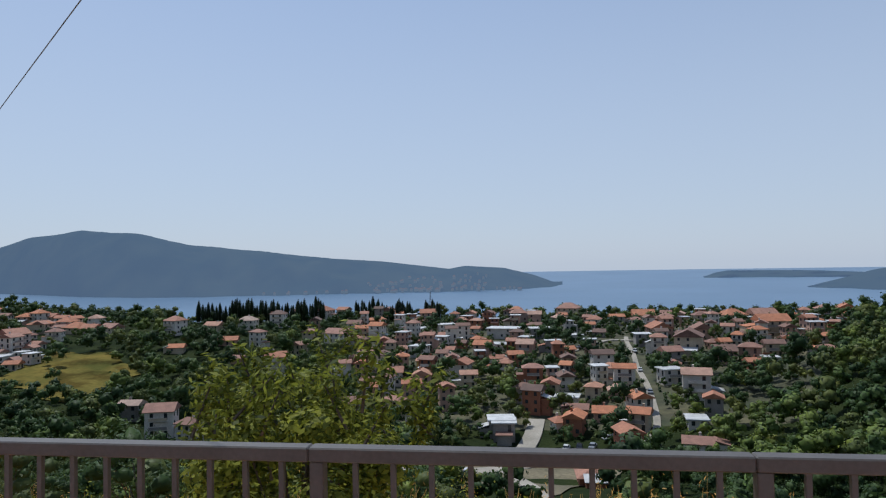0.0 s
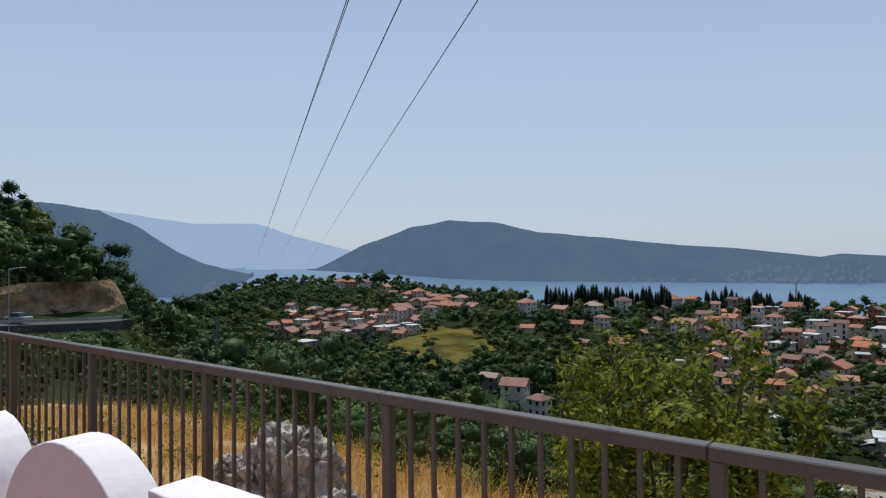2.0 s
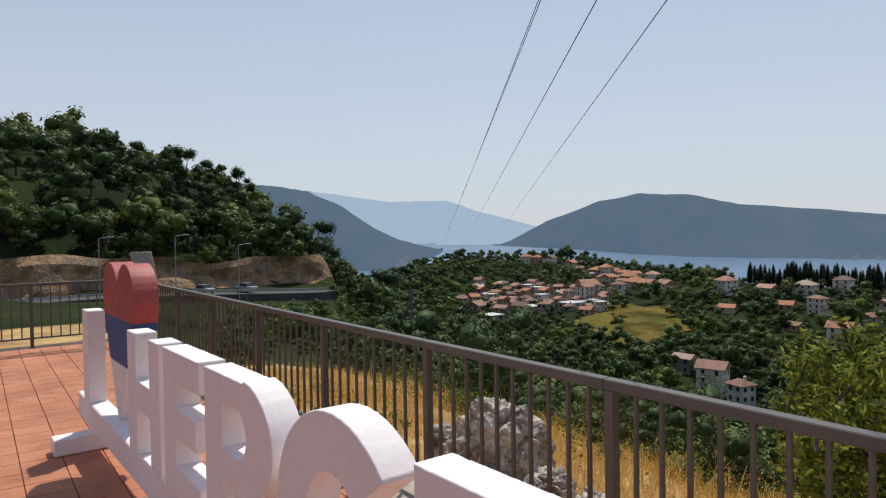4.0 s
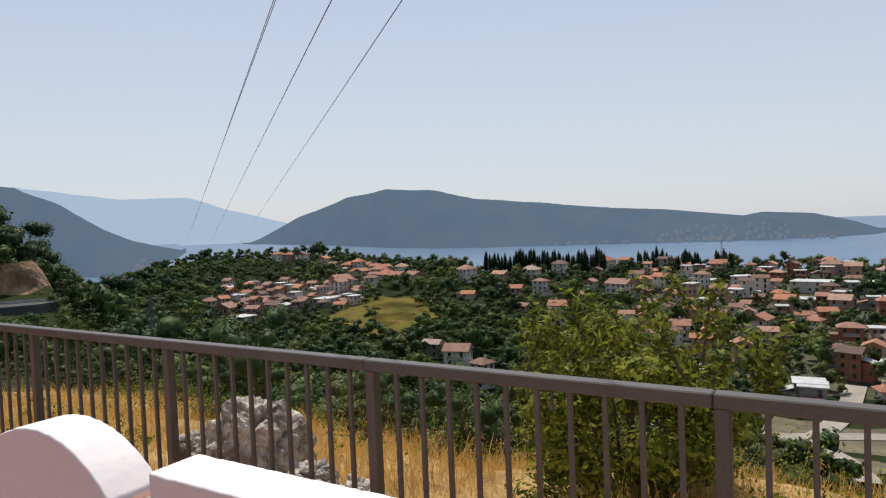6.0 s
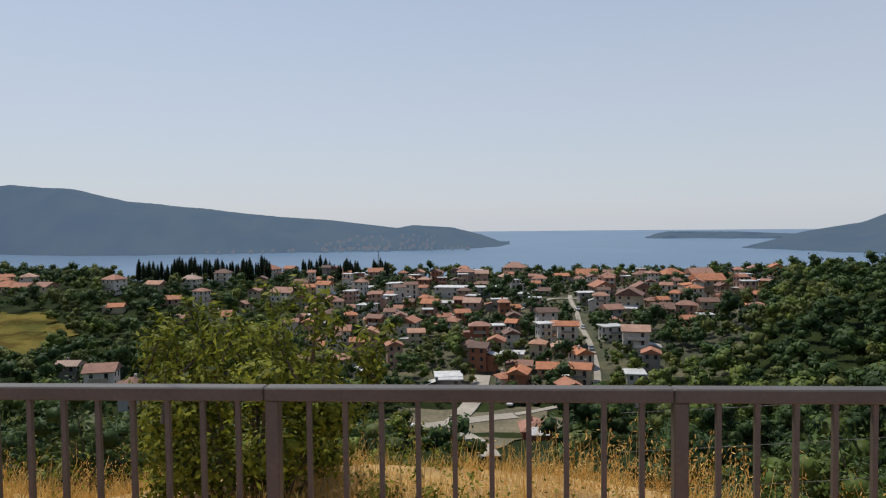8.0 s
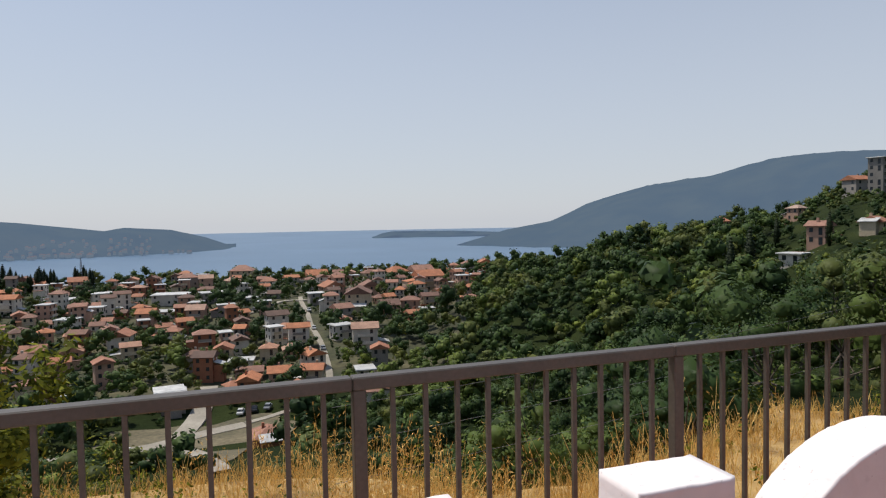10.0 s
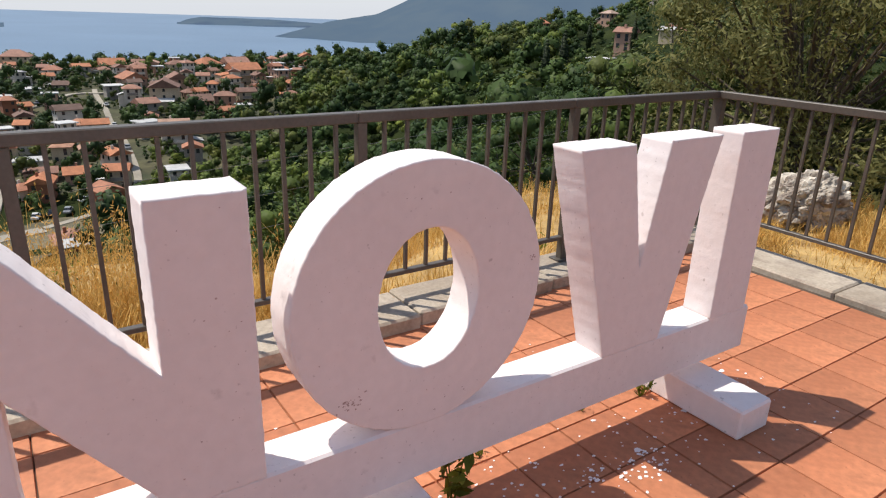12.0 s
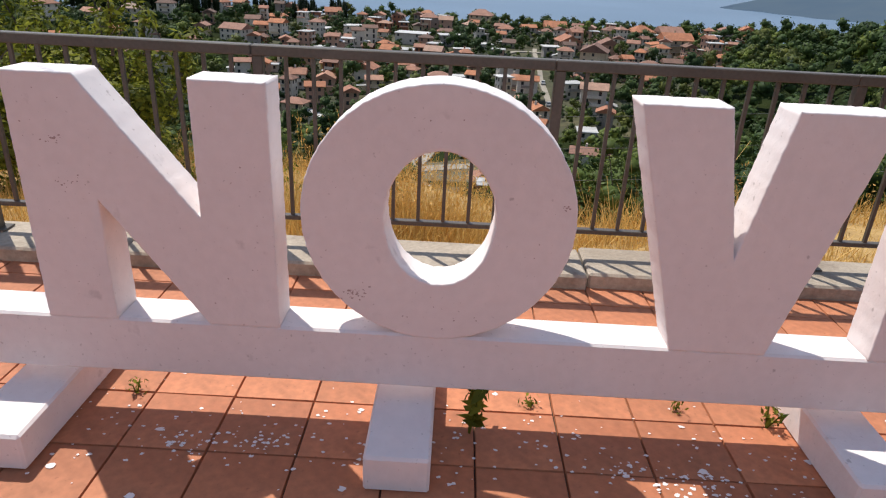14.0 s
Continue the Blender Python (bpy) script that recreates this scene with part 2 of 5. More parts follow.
def slope(az, *z, bench=None):
    """Heights along a bearing; bench: the height of the coast road's ledge at 122 m."""
    b = (z[4] + z[5]) / 2 if bench is None else bench
    SLOPES.append((az, z[:5] + (b, b + (z[5] - b) / 4 if bench is None else max(b + 5.5, b + (z[5] - b) / 4)) + z[5:]))


slope(-180, 0, 0, 0, 1, 10, 25, 35, 45, 50, 55, 60, 60)
slope(-110, 0, 0, -.5, -1, 8, 22, 30, 35, 40, 45, 50, 50, bench=-3.5)
slope(-84, 0, -.2, -.6, -2.4, -5.5, 11, 25, 31, 31, 26, 12, -20, bench=-7.6)
slope(-74, 0, -.3, -1.2, -4.2, -8.2, 2.5, 16, 18, 10, 0, -14, -40, bench=-8.2)
slope(-68, 0, -.3, -1.4, -5, -10.5, -5, 1.5, -3, -22, -32, -34, -45, bench=-8.5)
slope(-64.6, 0, -.35, -1.6, -6, -13, -11, -8, -16, -30, -36, -36, -48, bench=-8.8)
slope(-62, 0, -.4, -1.8, -7, -14, -18, -20, -32, -38, -38, -36, -50)
slope(-53, 0, -.4, -2.5, -11, -26, -39, -43, -43, -38, -29, -18.5, -50)
slope(-45, 0, -.5, -3, -14, -30, -42, -46, -46, -41, -33, -20, -50)
slope(-35, 0, -.75, -4.5, -17, -33, -45, -48, -46, -40, -30, -36, -60)
slope(-20, 0, -.75, -5.0, -18, -35, -46, -48, -45, -39, -30.5, -52, -62)
slope(0, 0, -.95, -6.2, -18, -36, -48, -47, -43, -38, -34, -52, -62)
slope(15, 0, -.95, -6.2, -18, -34, -45, -43, -39, -35, -33.5, -48, -60)
slope(28, 0, -1.15, -6.5, -17, -30, -38, -33, -27, -25, -30, -55, -60)
slope(36, 0, -1.0, -5.0, -15, -24, -26, -17, -9, -12, -36, -55, -60)
slope(45, 0, -.7, -3.6, -11.5, -20, -18, -12, -6, -1.5, -8, -50, -60)
slope(53, 0, -.3, -1.5, -6, -10, -8, -2, 6, 13, 10, -30, -60)
slope(65, 0, -.2, -.8, -2, 0, 8, 14, 20, 24, 20, 10, -30)
slope(90, 0, -.1, -.3, 0, 4, 12, 20, 28, 35, 40, 40, 40)
slope(180, 0, 0, 0, 1, 10, 25, 35, 45, 50, 55, 60, 60)
S_AZ = np.array([s[0] for s in SLOPES], float)
S_Z = np.array([s[1] for s in SLOPES], float)
FINE_R = np.concatenate([np.linspace(0, 6, 13)[:-1], np.geomspace(6, 1000, 70)])


def spread(az):
    """The profile along one bearing, eased between the neighbouring ones."""
    i = min(max(int(np.searchsorted(S_AZ, az)) - 1, 0), len(S_AZ) - 2)
    f = (az - S_AZ[i]) / (S_AZ[i + 1] - S_AZ[i])
    f = f * f * (3 - 2 * f)
    return S_Z[i] * (1 - f) + S_Z[i + 1] * f


def ground_z(x, y):
    dx, dy = x - EYE.x, y - EYE.y
    r = math.hypot(dx, dy)
    prof = spread(math.degrees(math.atan2(dx, dy)))
    z = float(np.interp(r, RADII, prof)) if r < 750 else float(prof[-1]) - (r - 750) * 0.06
    k = min(max((r - 12) / 60, 0), 1)
    rough = noise.noise(Vector((x * 0.02, y * 0.02, 3))) * 1.6 * k + noise.noise(Vector((x * 0.35, y * 0.35, 7))) * 0.12
    z += rough
    if -14 < x < 10.4 and -14 < y < 1.6:      # under the terrace
        z = -0.12
    elif r < 12:
        z -= 0.06
    return z


def on_ground(az, r, sink=0.0):
    p = from_eye(az, r, 0)
    p.z = ground_z(p.x, p.y) - sink
    return p


def build_ground():
    steps = 240
    verts = [(EYE.x, EYE.y, -0.12)]
    rs = FINE_R[1:]
    for k in range(steps):
        az = -180 + 360 * k / steps
        for r in rs:
            verts.append(tuple(on_ground(az, float(r))))
    nr = len(rs)
    faces = []
    for k in range(steps):
        a, b = 1 + k * nr, 1 + ((k + 1) % steps) * nr
        faces.append((0, b, a))
        faces += [(a + i, b + i, b + i + 1, a + i + 1) for i in range(nr - 1)]
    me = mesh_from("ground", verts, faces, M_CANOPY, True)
    me.materials.append(M_DRY)
    me.materials.append(M_GARDEN)
    for p in me.polygons:
        c = p.center
        d = math.hypot(c.x - EYE.x, c.y - EYE.y)
        if d < (17 if c.x < -2 and c.y < 12 else 8.2) + 2.5 * noise.noise(c * 0.4):
            p.material_index = 1
        elif 195 < d < 435 and -16.5 < math.degrees(math.atan2(c.x - EYE.x, c.y - EYE.y)) < 21.5:
            p.material_index = 2
    tagged(new("ground", me), "steep hillside of dry grass and scrub falling to a valley", "ground", kind="structure")


build_ground()

# ---- sea ----
def build_sea():
    n, rad = 180, 4900
    verts = [(EYE.x, EYE.y, SEA_Z)]
    rings = [400, 800, 1600, 3000, rad]
    for r in rings:
        verts += [(EYE.x + r * math.sin(2 * math.pi * k / n), EYE.y + r * math.cos(2 * math.pi * k / n), SEA_Z) for k in range(n)]
    faces = [(0, 1 + (k + 1) % n, 1 + k) for k in range(n)]
    for i in range(len(rings) - 1):
        a, b = 1 + i * n, 1 + (i + 1) * n
        faces += [(a + k, a + (k + 1) % n, b + (k + 1) % n, b + k) for k in range(n)]
    tagged(new("water", mesh_from("water", verts, faces, M_SEA)), "calm blue sea of a wide bay under haze", "sea", kind="structure")


build_sea()


def hill(label, crest, depth, material, knob=1.0, step=0.35):
    """A long hill out of the sea. crest: rows of bearing, distance of the shore, elevation of the ridge."""
    az = np.array([c[0] for c in crest], float)
    cols, us = np.arange(az[0], az[-1] + 1e-6, step), (0, .03, .1, .2, .32, .45, .6, .75, .9, 1, 1.15, 1.4)
    verts, faces = [], []
    for a in cols:
        shore = float(np.interp(a, az, [c[1] for c in crest]))
        el = float(np.interp(a, az, [c[2] for c in crest]))
        thick = depth * shore * (min(max((a - az[0] + .3) / 9, .03), 1) if depth >= .5 else 1)
        top = max(EYE.z + (shore + thick) * math.tan(radians(el)), SEA_Z + 1) - SEA_Z
        for u in us:
            rise = math.sin(min(u, 1) * math.pi / 2) ** 0.9 if u <= 1 else max(0, 1 - (u - 1) * 2.2)
            r = shore + thick * u + shore * 0.03 * noise.noise(Vector((a * 0.5, u * 3, 1)))
            h = top * rise
            if 0 < u < 1:
                h *= 1 + 0.22 * knob * noise.noise(Vector((a * 0.45, u * 5, 4))) * (1 - u)
            h += knob * top * 0.012 * noise.noise(Vector((a * 3.1, u * 9, 9))) * (u > 0)
            p = from_eye(float(a), r, SEA_Z - 0.5 + h)
            verts.append(tuple(p))
    k = len(us)
    for i in range(len(cols) - 1):
        faces += [(i * k + j, (i + 1) * k + j, (i + 1) * k + j + 1, i * k + j + 1) for j in range(k - 1)]
    return tagged(new("backdrop", mesh_from("backdrop", verts, faces, material, True)), label, "hill", kind="structure")


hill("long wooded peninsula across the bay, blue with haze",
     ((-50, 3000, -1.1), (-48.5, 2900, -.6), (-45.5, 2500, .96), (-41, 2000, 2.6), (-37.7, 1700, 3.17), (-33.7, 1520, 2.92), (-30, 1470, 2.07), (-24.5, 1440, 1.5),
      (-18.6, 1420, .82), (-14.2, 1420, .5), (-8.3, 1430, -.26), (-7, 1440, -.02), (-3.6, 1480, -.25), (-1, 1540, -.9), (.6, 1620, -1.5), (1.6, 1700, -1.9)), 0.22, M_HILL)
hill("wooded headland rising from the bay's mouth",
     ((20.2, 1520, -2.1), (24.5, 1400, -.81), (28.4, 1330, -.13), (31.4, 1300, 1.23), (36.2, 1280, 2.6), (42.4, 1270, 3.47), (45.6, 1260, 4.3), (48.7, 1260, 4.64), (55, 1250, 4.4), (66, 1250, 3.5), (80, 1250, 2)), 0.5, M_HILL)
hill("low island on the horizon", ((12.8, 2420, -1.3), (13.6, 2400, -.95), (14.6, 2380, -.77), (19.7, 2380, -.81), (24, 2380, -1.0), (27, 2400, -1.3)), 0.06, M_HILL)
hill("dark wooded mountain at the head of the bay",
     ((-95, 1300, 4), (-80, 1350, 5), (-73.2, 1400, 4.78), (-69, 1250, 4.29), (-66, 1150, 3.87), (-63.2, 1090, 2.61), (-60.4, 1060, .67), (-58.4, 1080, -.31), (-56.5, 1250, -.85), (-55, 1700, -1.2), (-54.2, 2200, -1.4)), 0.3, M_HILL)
hill("pale mountain range far behind the bay, blue with haze",
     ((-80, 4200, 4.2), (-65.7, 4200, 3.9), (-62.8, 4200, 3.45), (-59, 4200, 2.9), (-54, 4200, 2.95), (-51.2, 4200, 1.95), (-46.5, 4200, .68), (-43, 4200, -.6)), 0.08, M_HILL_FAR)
hill("low spur at the end of the bay, blue with haze", ((-55, 3500, -.8), (-52, 3500, -.1), (-48, 3500, .25), (-43, 3400, .1)), 0.08, M_HILL_FAR)


# ---- far villages on the shores ----
def far_village(label, rows, seed):
    """Many tiny pale houses on a far shore. rows: bearing from, bearing to, distance, rise of the ground per metre, how deep, how many."""
    rnd = random.Random(seed)
    verts, faces, mats = [], [], []
    for a0, a1, r0, slope_, deep, n in rows:
        for i in range(n):
            az, f = rnd.uniform(a0, a1), rnd.random() ** 2 * deep
            p = from_eye(az, r0 + f - 25, SEA_Z + f * slope_ + 2)
            w, h = rnd.uniform(3.5, 7), rnd.uniform(2.5, 5)
            b = len(verts)
            for dz in (-1.5, h):
                verts += [(p.x + sx * w / 2, p.y + sy * w / 2, p.z + dz) for sx, sy in ((-1, -1), (1, -1), (1, 1), (-1, 1))]
            verts += [(p.x - w * .3, p.y, p.z + h + 1.5), (p.x + w * .3, p.y, p.z + h + 1.5)]
            faces += [(b, b + 1, b + 5, b + 4), (b + 1, b + 2, b + 6, b + 5), (b + 2, b + 3, b + 7, b + 6), (b + 3, b, b + 4, b + 7)]
            faces += [(b + 4, b + 5, b + 9, b + 8), (b + 6, b + 7, b + 8, b + 9), (b + 5, b + 6, b + 9), (b + 7, b + 4, b + 8)]
            mats += [0, 0, 0, 0, 1, 1, 1, 1]
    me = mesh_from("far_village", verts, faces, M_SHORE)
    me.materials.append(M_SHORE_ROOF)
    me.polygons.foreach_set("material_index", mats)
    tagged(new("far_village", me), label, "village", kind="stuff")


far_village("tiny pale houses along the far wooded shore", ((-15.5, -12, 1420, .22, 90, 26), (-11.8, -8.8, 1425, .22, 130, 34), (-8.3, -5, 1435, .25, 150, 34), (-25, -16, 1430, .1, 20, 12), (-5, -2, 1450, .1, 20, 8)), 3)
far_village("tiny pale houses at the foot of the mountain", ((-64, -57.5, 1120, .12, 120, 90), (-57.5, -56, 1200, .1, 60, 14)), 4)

# ---- terrace ----
TILE = 0.293
TER_X0, TER_X1, TER_Y0 = -8.4, 9.25, -5.2
FENCE_X, FENCE_Y, FENCE_ANG, RAIL_Z = 3.745, 1.40, 0.017, 1.10
BAY, KERB_Z = 1.455, 0.078


def fence_point(x, off=0.0):
    return FENCE_Y + (x - FENCE_X) * math.tan(FENCE_ANG) + off


slab = bmesh.new()
box(slab, TER_X0 - 0.4, TER_X1 + 0.5, TER_Y0 - 6, 1.30, -0.5, -0.012)
floor = tagged(part("floor", slab, M_GROUT), "terrace of square terracotta tiles with dark joints", "floor", kind="structure")


def profile_letter(loops, depth, name, material, parent, label="", rough=0.0011, bevel=0.006):
    """An upright slab letter cut to the given outlines (the first outside, the rest holes), front at y = 0."""
    rnd = random.Random(len(loops[0]) * 7 + int(loops[0][0][0] * 100))
    cu = bpy.data.curves.new(name, "CURVE")
    cu.dimensions, cu.fill_mode, cu.extrude, cu.bevel_depth = "2D", "BOTH", depth / 2 - bevel, bevel
    cu.offset = -bevel
    for loop in loops:
        pts = []
        for (x0, z0), (x1, z1) in zip(loop, loop[1:] + loop[:1]):
            n = max(1, int(math.hypot(x1 - x0, z1 - z0) / 0.014))
            pts += [(x0 + (x1 - x0) * i / n, z0 + (z1 - z0) * i / n) for i in range(n)]
        pts = [a for a, b in zip(pts, pts[1:] + pts[:1]) if math.hypot(a[0] - b[0], a[1] - b[1]) > 0.006]
        sp = cu.splines.new("POLY")
        sp.points.add(len(pts) - 1)
        for p, (x, z) in zip(sp.points, pts):
            p.co = (x + rnd.uniform(-rough, rough), z + rnd.uniform(-rough, rough), 0, 1)
        sp.use_cyclic_u = True
    tmp = new("tmp", cu)
    me = bpy.data.meshes.new_from_object(tmp.evaluated_get(bpy.context.evaluated_depsgraph_get()))
    bpy.data.objects.remove(tmp)
    bpy.data.curves.remove(cu)
    me.transform(Matrix.Translation((0, depth / 2, 0)) @ Matrix.Rotation(radians(90), 4, "X"))
    me.materials.clear()
    me.materials.append(material)
    me.name = name
    ob = new(name, me)
    ob.parent = parent
    return tagged(ob, label)


def arc(cx, cz, a, b, t0, t1, n):
    return [(cx + a * math.cos(radians(t0 + (t1 - t0) * i / n)), cz + b * math.sin(radians(t0 + (t1 - t0) * i / n))) for i in range(n + 1)]


LH = 0.772


def shape_n(x):
    return [[(x + u, v) for u, v in ((0, 0), (0, LH), (.205, LH), (.522, .366), (.522, LH), (.742, LH), (.742, 0), (.518, 0), (.222, .40), (.222, 0))]]


def shape_o(x):
    return [arc(x + .41, .395, .41, .402, 0, 360, 44)[:-1], arc(x + .415, .397, .166, .210, 0, 360, 30)[:-1]]


def shape_v(x):
    return [[(x + u, v) for u, v in ((0, LH), (.25, LH), (.348, .325), (.43, LH), (.718, LH), (.515, 0), (.212, 0))]]


def shape_i(x, w=.24):
    return [[(x, 0), (x, LH), (x + w, LH), (x + w, 0)]]


def shape_h(x, w=.77, s=.22):
    return [[(x + u, v) for u, v in ((0, 0), (0, LH), (s, LH), (s, .48), (w - s, .48), (w - s, LH), (w, LH), (w, 0), (w - s, 0), (w - s, .30), (s, .30), (s, 0))]]


def shape_e(x, w=.62, s=.22):
    return [[(x + u, v) for u, v in ((0, 0), (0, LH), (w, LH), (w, LH - .16), (s, LH - .16), (s, .475), (w - .06, .475), (w - .06, .32), (s, .32), (s, .16), (w, .16), (w, 0))]]


def shape_r(x):
    out = [(x, 0), (x, LH), (x + .48, LH)] + arc(x + .48, .545, .30, .24, 84, -60, 12) + [(x + .80, 0), (x + .53, 0), (x + .34, .30), (x + .23, .30), (x + .23, 0)]
    hole = [(x + .23, .44), (x + .23, .65), (x + .40, .65)] + arc(x + .40, .545, .115, .105, 85, -85, 8) + [(x + .40, .44)]
    return [out, hole]


def shape_c(x):
    return [arc(x + .42, .40, .42, .41, 42, 318, 36) + arc(x + .42, .40, .19, .215, 318, 42, 24)]


def shape_g(x):
    return [arc(x + .42, .40, .42, .41, 42, 318, 36) + [(x + .76, .44), (x + .44, .44), (x + .44, .30), (x + .57, .30)] + arc(x + .42, .40, .19, .215, 312, 42, 24)]


def build_sign(name, label, origin, angle, beam, letters, feet):
    root = tagged(new(name), label, "letter sign")
    root.matrix_world = Matrix.Translation(origin) @ Matrix.Rotation(angle, 4, "Z")
    x0, x1 = beam
    bm = bmesh.new()
    box(bm, x0, x1, 0.003, 0.152, 0.203, 0.405, 0.008)
    part("beam", bm, M_WHITE, root)
    for shape, x in letters:
        ob = profile_letter(shape(x), 0.135, "letter", M_WHITE, root)
        ob.matrix_basis = pose(0, 0, 0.402)
    for x in feet:
        bm = bmesh.new()
        box(bm, x - .102, x + .102, -.26, .40, 0, .200, .008)
        for v in bm.verts:
            if v.co.z > .1:
                v.co.z -= .072 * min(max(-v.co.y / .26, 0), 1) + .06 * min(max((v.co.y - .15) / .25, 0), 1)
        part("foot", bm, M_WHITE, root)
    return root


novi = build_sign("letter_sign", "white painted masonry letters NOVI on a low beam with block feet", (0, 0, 0), 0, (4.55, 7.795),
                  ((shape_n, 4.898), (shape_o, 5.718), (shape_v, 6.668), (shape_i, 7.512)), (4.80, 6.042, 7.53))
herceg = build_sign("letter_sign", "white painted masonry letters HERCEG on a low beam with block feet", (0, -.153, 0), 0.034, (-2.45, 4.42),
                    ((shape_i, -2.12), (shape_h, -.43), (shape_e, .43), (shape_r, 1.14), (shape_c, 1.96), (shape_e, 2.84), (shape_g, 3.55)), (-2.0, -.1, 1.4, 2.9, 4.2))


def paint_chips(parent):
    """Small knocks and dirty marks in the paint of the letter fronts."""
    rnd = random.Random(77)
    verts, faces = [], []

    def flake(x, z, r):
        b, n = len(verts), 7
        verts.append((x, -.0012, z))
        for k in range(n):
            q = r * rnd.uniform(.4, 1.3)
            verts.append((x + q * 1.3 * math.cos(6.283 * k / n), -.0009, z + q * math.sin(6.283 * k / n)))
        faces.extend((b, b + 1 + k, b + 1 + (k + 1) % n) for k in range(n))

    for x0, x1 in ((4.92, 5.10), (5.44, 5.62), (7.53, 7.73)):
        for i in range(13):
            flake(rnd.uniform(x0, x1), rnd.uniform(.46, 1.14), rnd.uniform(.0008, .0026))
    for i in range(24):
        a, q = rnd.uniform(0, 6.283), rnd.uniform(.27, .37)
        flake(6.128 + q * math.cos(a), .797 + q * math.sin(a), rnd.uniform(.0008, .0026))
    for cx, cz, n, w in ((5.885, .545, 34, .018), (5.04, .86, 16, .03), (5.02, .98, 10, .02), (6.50, .86, 8, .012)):
        for i in range(n):
            flake(cx + rnd.gauss(0, w), cz + rnd.gauss(0, w * .6), rnd.uniform(.001, .0036))
    ob = new("paint_chips", mesh_from("paint_chips", verts, faces, M_CHIP))
    ob.parent = parent
    tagged(ob, "small brown-grey knocks in the white paint", kind="stuff")


M_CHIP = plain("bared_render", (.42, .31, .29), (.56, .44, .42), 30, .95, 0, 90, .2)
paint_chips(novi)


def clip_z(loop, z, above):
    out = []
    for (x0, z0), (x1, z1) in zip(loop, loop[1:] + loop[:1]):
        a, b = (z0 >= z) == above, (z1 >= z) == above
        if a:
            out.append((x0, z0))
        if a != b:
            f = (z - z0) / (z1 - z0)
            out.append((x0 + (x1 - x0) * f, z))
    return out


def build_heart():
    root = tagged(new("heart_sculpture"), "painted masonry heart, red over blue over white, beside the letters", "heart sculpture")
    root.matrix_world = Matrix.Translation((-1.19, -.10, -.03)) @ Matrix.Rotation(0.033, 4, "Z")
    right = arc(.26, 1.35, .27, .27, -35, 165, 18)
    left = [(-x, z) for x, z in reversed(right)]
    loop = [(.05, .43)] + right + left + [(-.05, .43)]
    for name, material, low, high, label in (("lower_part", M_WHITE, .43, .86, "white foot of the heart"), ("middle_band", M_BLUE, .86, 1.20, "dark blue band"), ("upper_part", M_RED, 1.20, 1.7, "red upper part")):
        cut = clip_z(clip_z(loop, low + .002, True), high, False)
        profile_letter([cut], 0.17, name, material, root, label)


build_heart()


# ---- fence ----
def build_bay(root, length, n, last):
    """One bay of a railing along +x from a post: posts, bottom rail, balusters."""
    part("post", boxed(-.025, .025, -.025, .025, KERB_Z, RAIL_Z - .05, .004), M_METAL, root)
    part("base_plate", boxed(-.06, .06, -.05, .05, KERB_Z, KERB_Z + .01, .002), M_METAL, root)
    part("top_rail", boxed(-.026, length - .028, -.032, .032, RAIL_Z - .05, RAIL_Z, .005), M_METAL, root)
    part("bottom_rail", boxed(.025, length - .025, -.02, .02, .216, .241, .003), M_METAL, root)
    bm = boxed(-.009, .009, -.009, .009, .241, RAIL_Z - .05)
    first = part("baluster", bm, M_METAL, root)
    for i in range(n):
        ob = first if i == 0 else new("baluster", first.data)
        ob.parent = root
        ob.matrix_basis = pose(length * (i + 1) / (n + 1), 0, 0)
    if last:
        part("post", boxed(length - .025, length + .025, -.025, .025, KERB_Z, RAIL_Z - .05, .004), M_METAL, root)


def fence_run(x, y, ang, bays, n=10, length=BAY):
    for k in range(bays):
        root = tagged(new("railing"), "brown-grey painted steel railing bay with slim balusters", "railing", "railing round the terrace")
        root.matrix_world = Matrix.Translation((x + k * length * math.cos(ang), y + k * length * math.sin(ang), 0)) @ Matrix.Rotation(ang, 4, "Z")
        build_bay(root, length, n, k == bays - 1)


FX, FY = FENCE_X - 8 * BAY * math.cos(FENCE_ANG), FENCE_Y - 8 * BAY * math.sin(FENCE_ANG)
fence_run(FX, FY, FENCE_ANG, 12)
CX, CY = FX + 12 * BAY * math.cos(FENCE_ANG), FY + 12 * BAY * math.sin(FENCE_ANG)
fence_run(CX, CY - .03, radians(-90.5), 4)
fence_run(FX, FY - 4 * BAY, radians(90), 4)

# ---- kerb ----
def build_kerb():
    rnd = random.Random(5)
    root = tagged(new("kerb"), "low worn concrete kerb under the railing", "kerb", kind="structure")
    x = FX - .2
    while x < CX + .1:
        w = rnd.uniform(.95, 1.3)
        y = fence_point(x)
        ob = part("kerb_stone", boxed(x, min(x + w - .008, CX + .22), y - .222, y + .13, -.1, KERB_Z + rnd.uniform(-.004, .004), .012), M_KERB, root)
        x += w
    y = CY - .15
    while y > TER_Y0:
        w = rnd.uniform(.95, 1.3)
        part("kerb_stone", boxed(9.28, 9.66, y - w + .008, y, -.1, .030 + rnd.uniform(-.004, .004), .012), M_KERB, root)
        y -= w


build_kerb()

# ---- houses of the town ----
STOREY = 2.55
LOTS = []           # x, y, half size of every built lot
RND = random.Random(21)
WINDOWS = {}
PLACED = set()


def window_mesh(w, h):
    key = (round(w, 1), round(h, 1))
    if key not in WINDOWS:
        bm = bmesh.new()
        box(bm, -w / 2, w / 2, -.04, .04, 0, h)
        me = bpy.data.meshes.new("window")
        bm.to_mesh(me)
        bm.free()
        me.materials.append(M_PANE)
        WINDOWS[key] = me
    return WINDOWS[key]


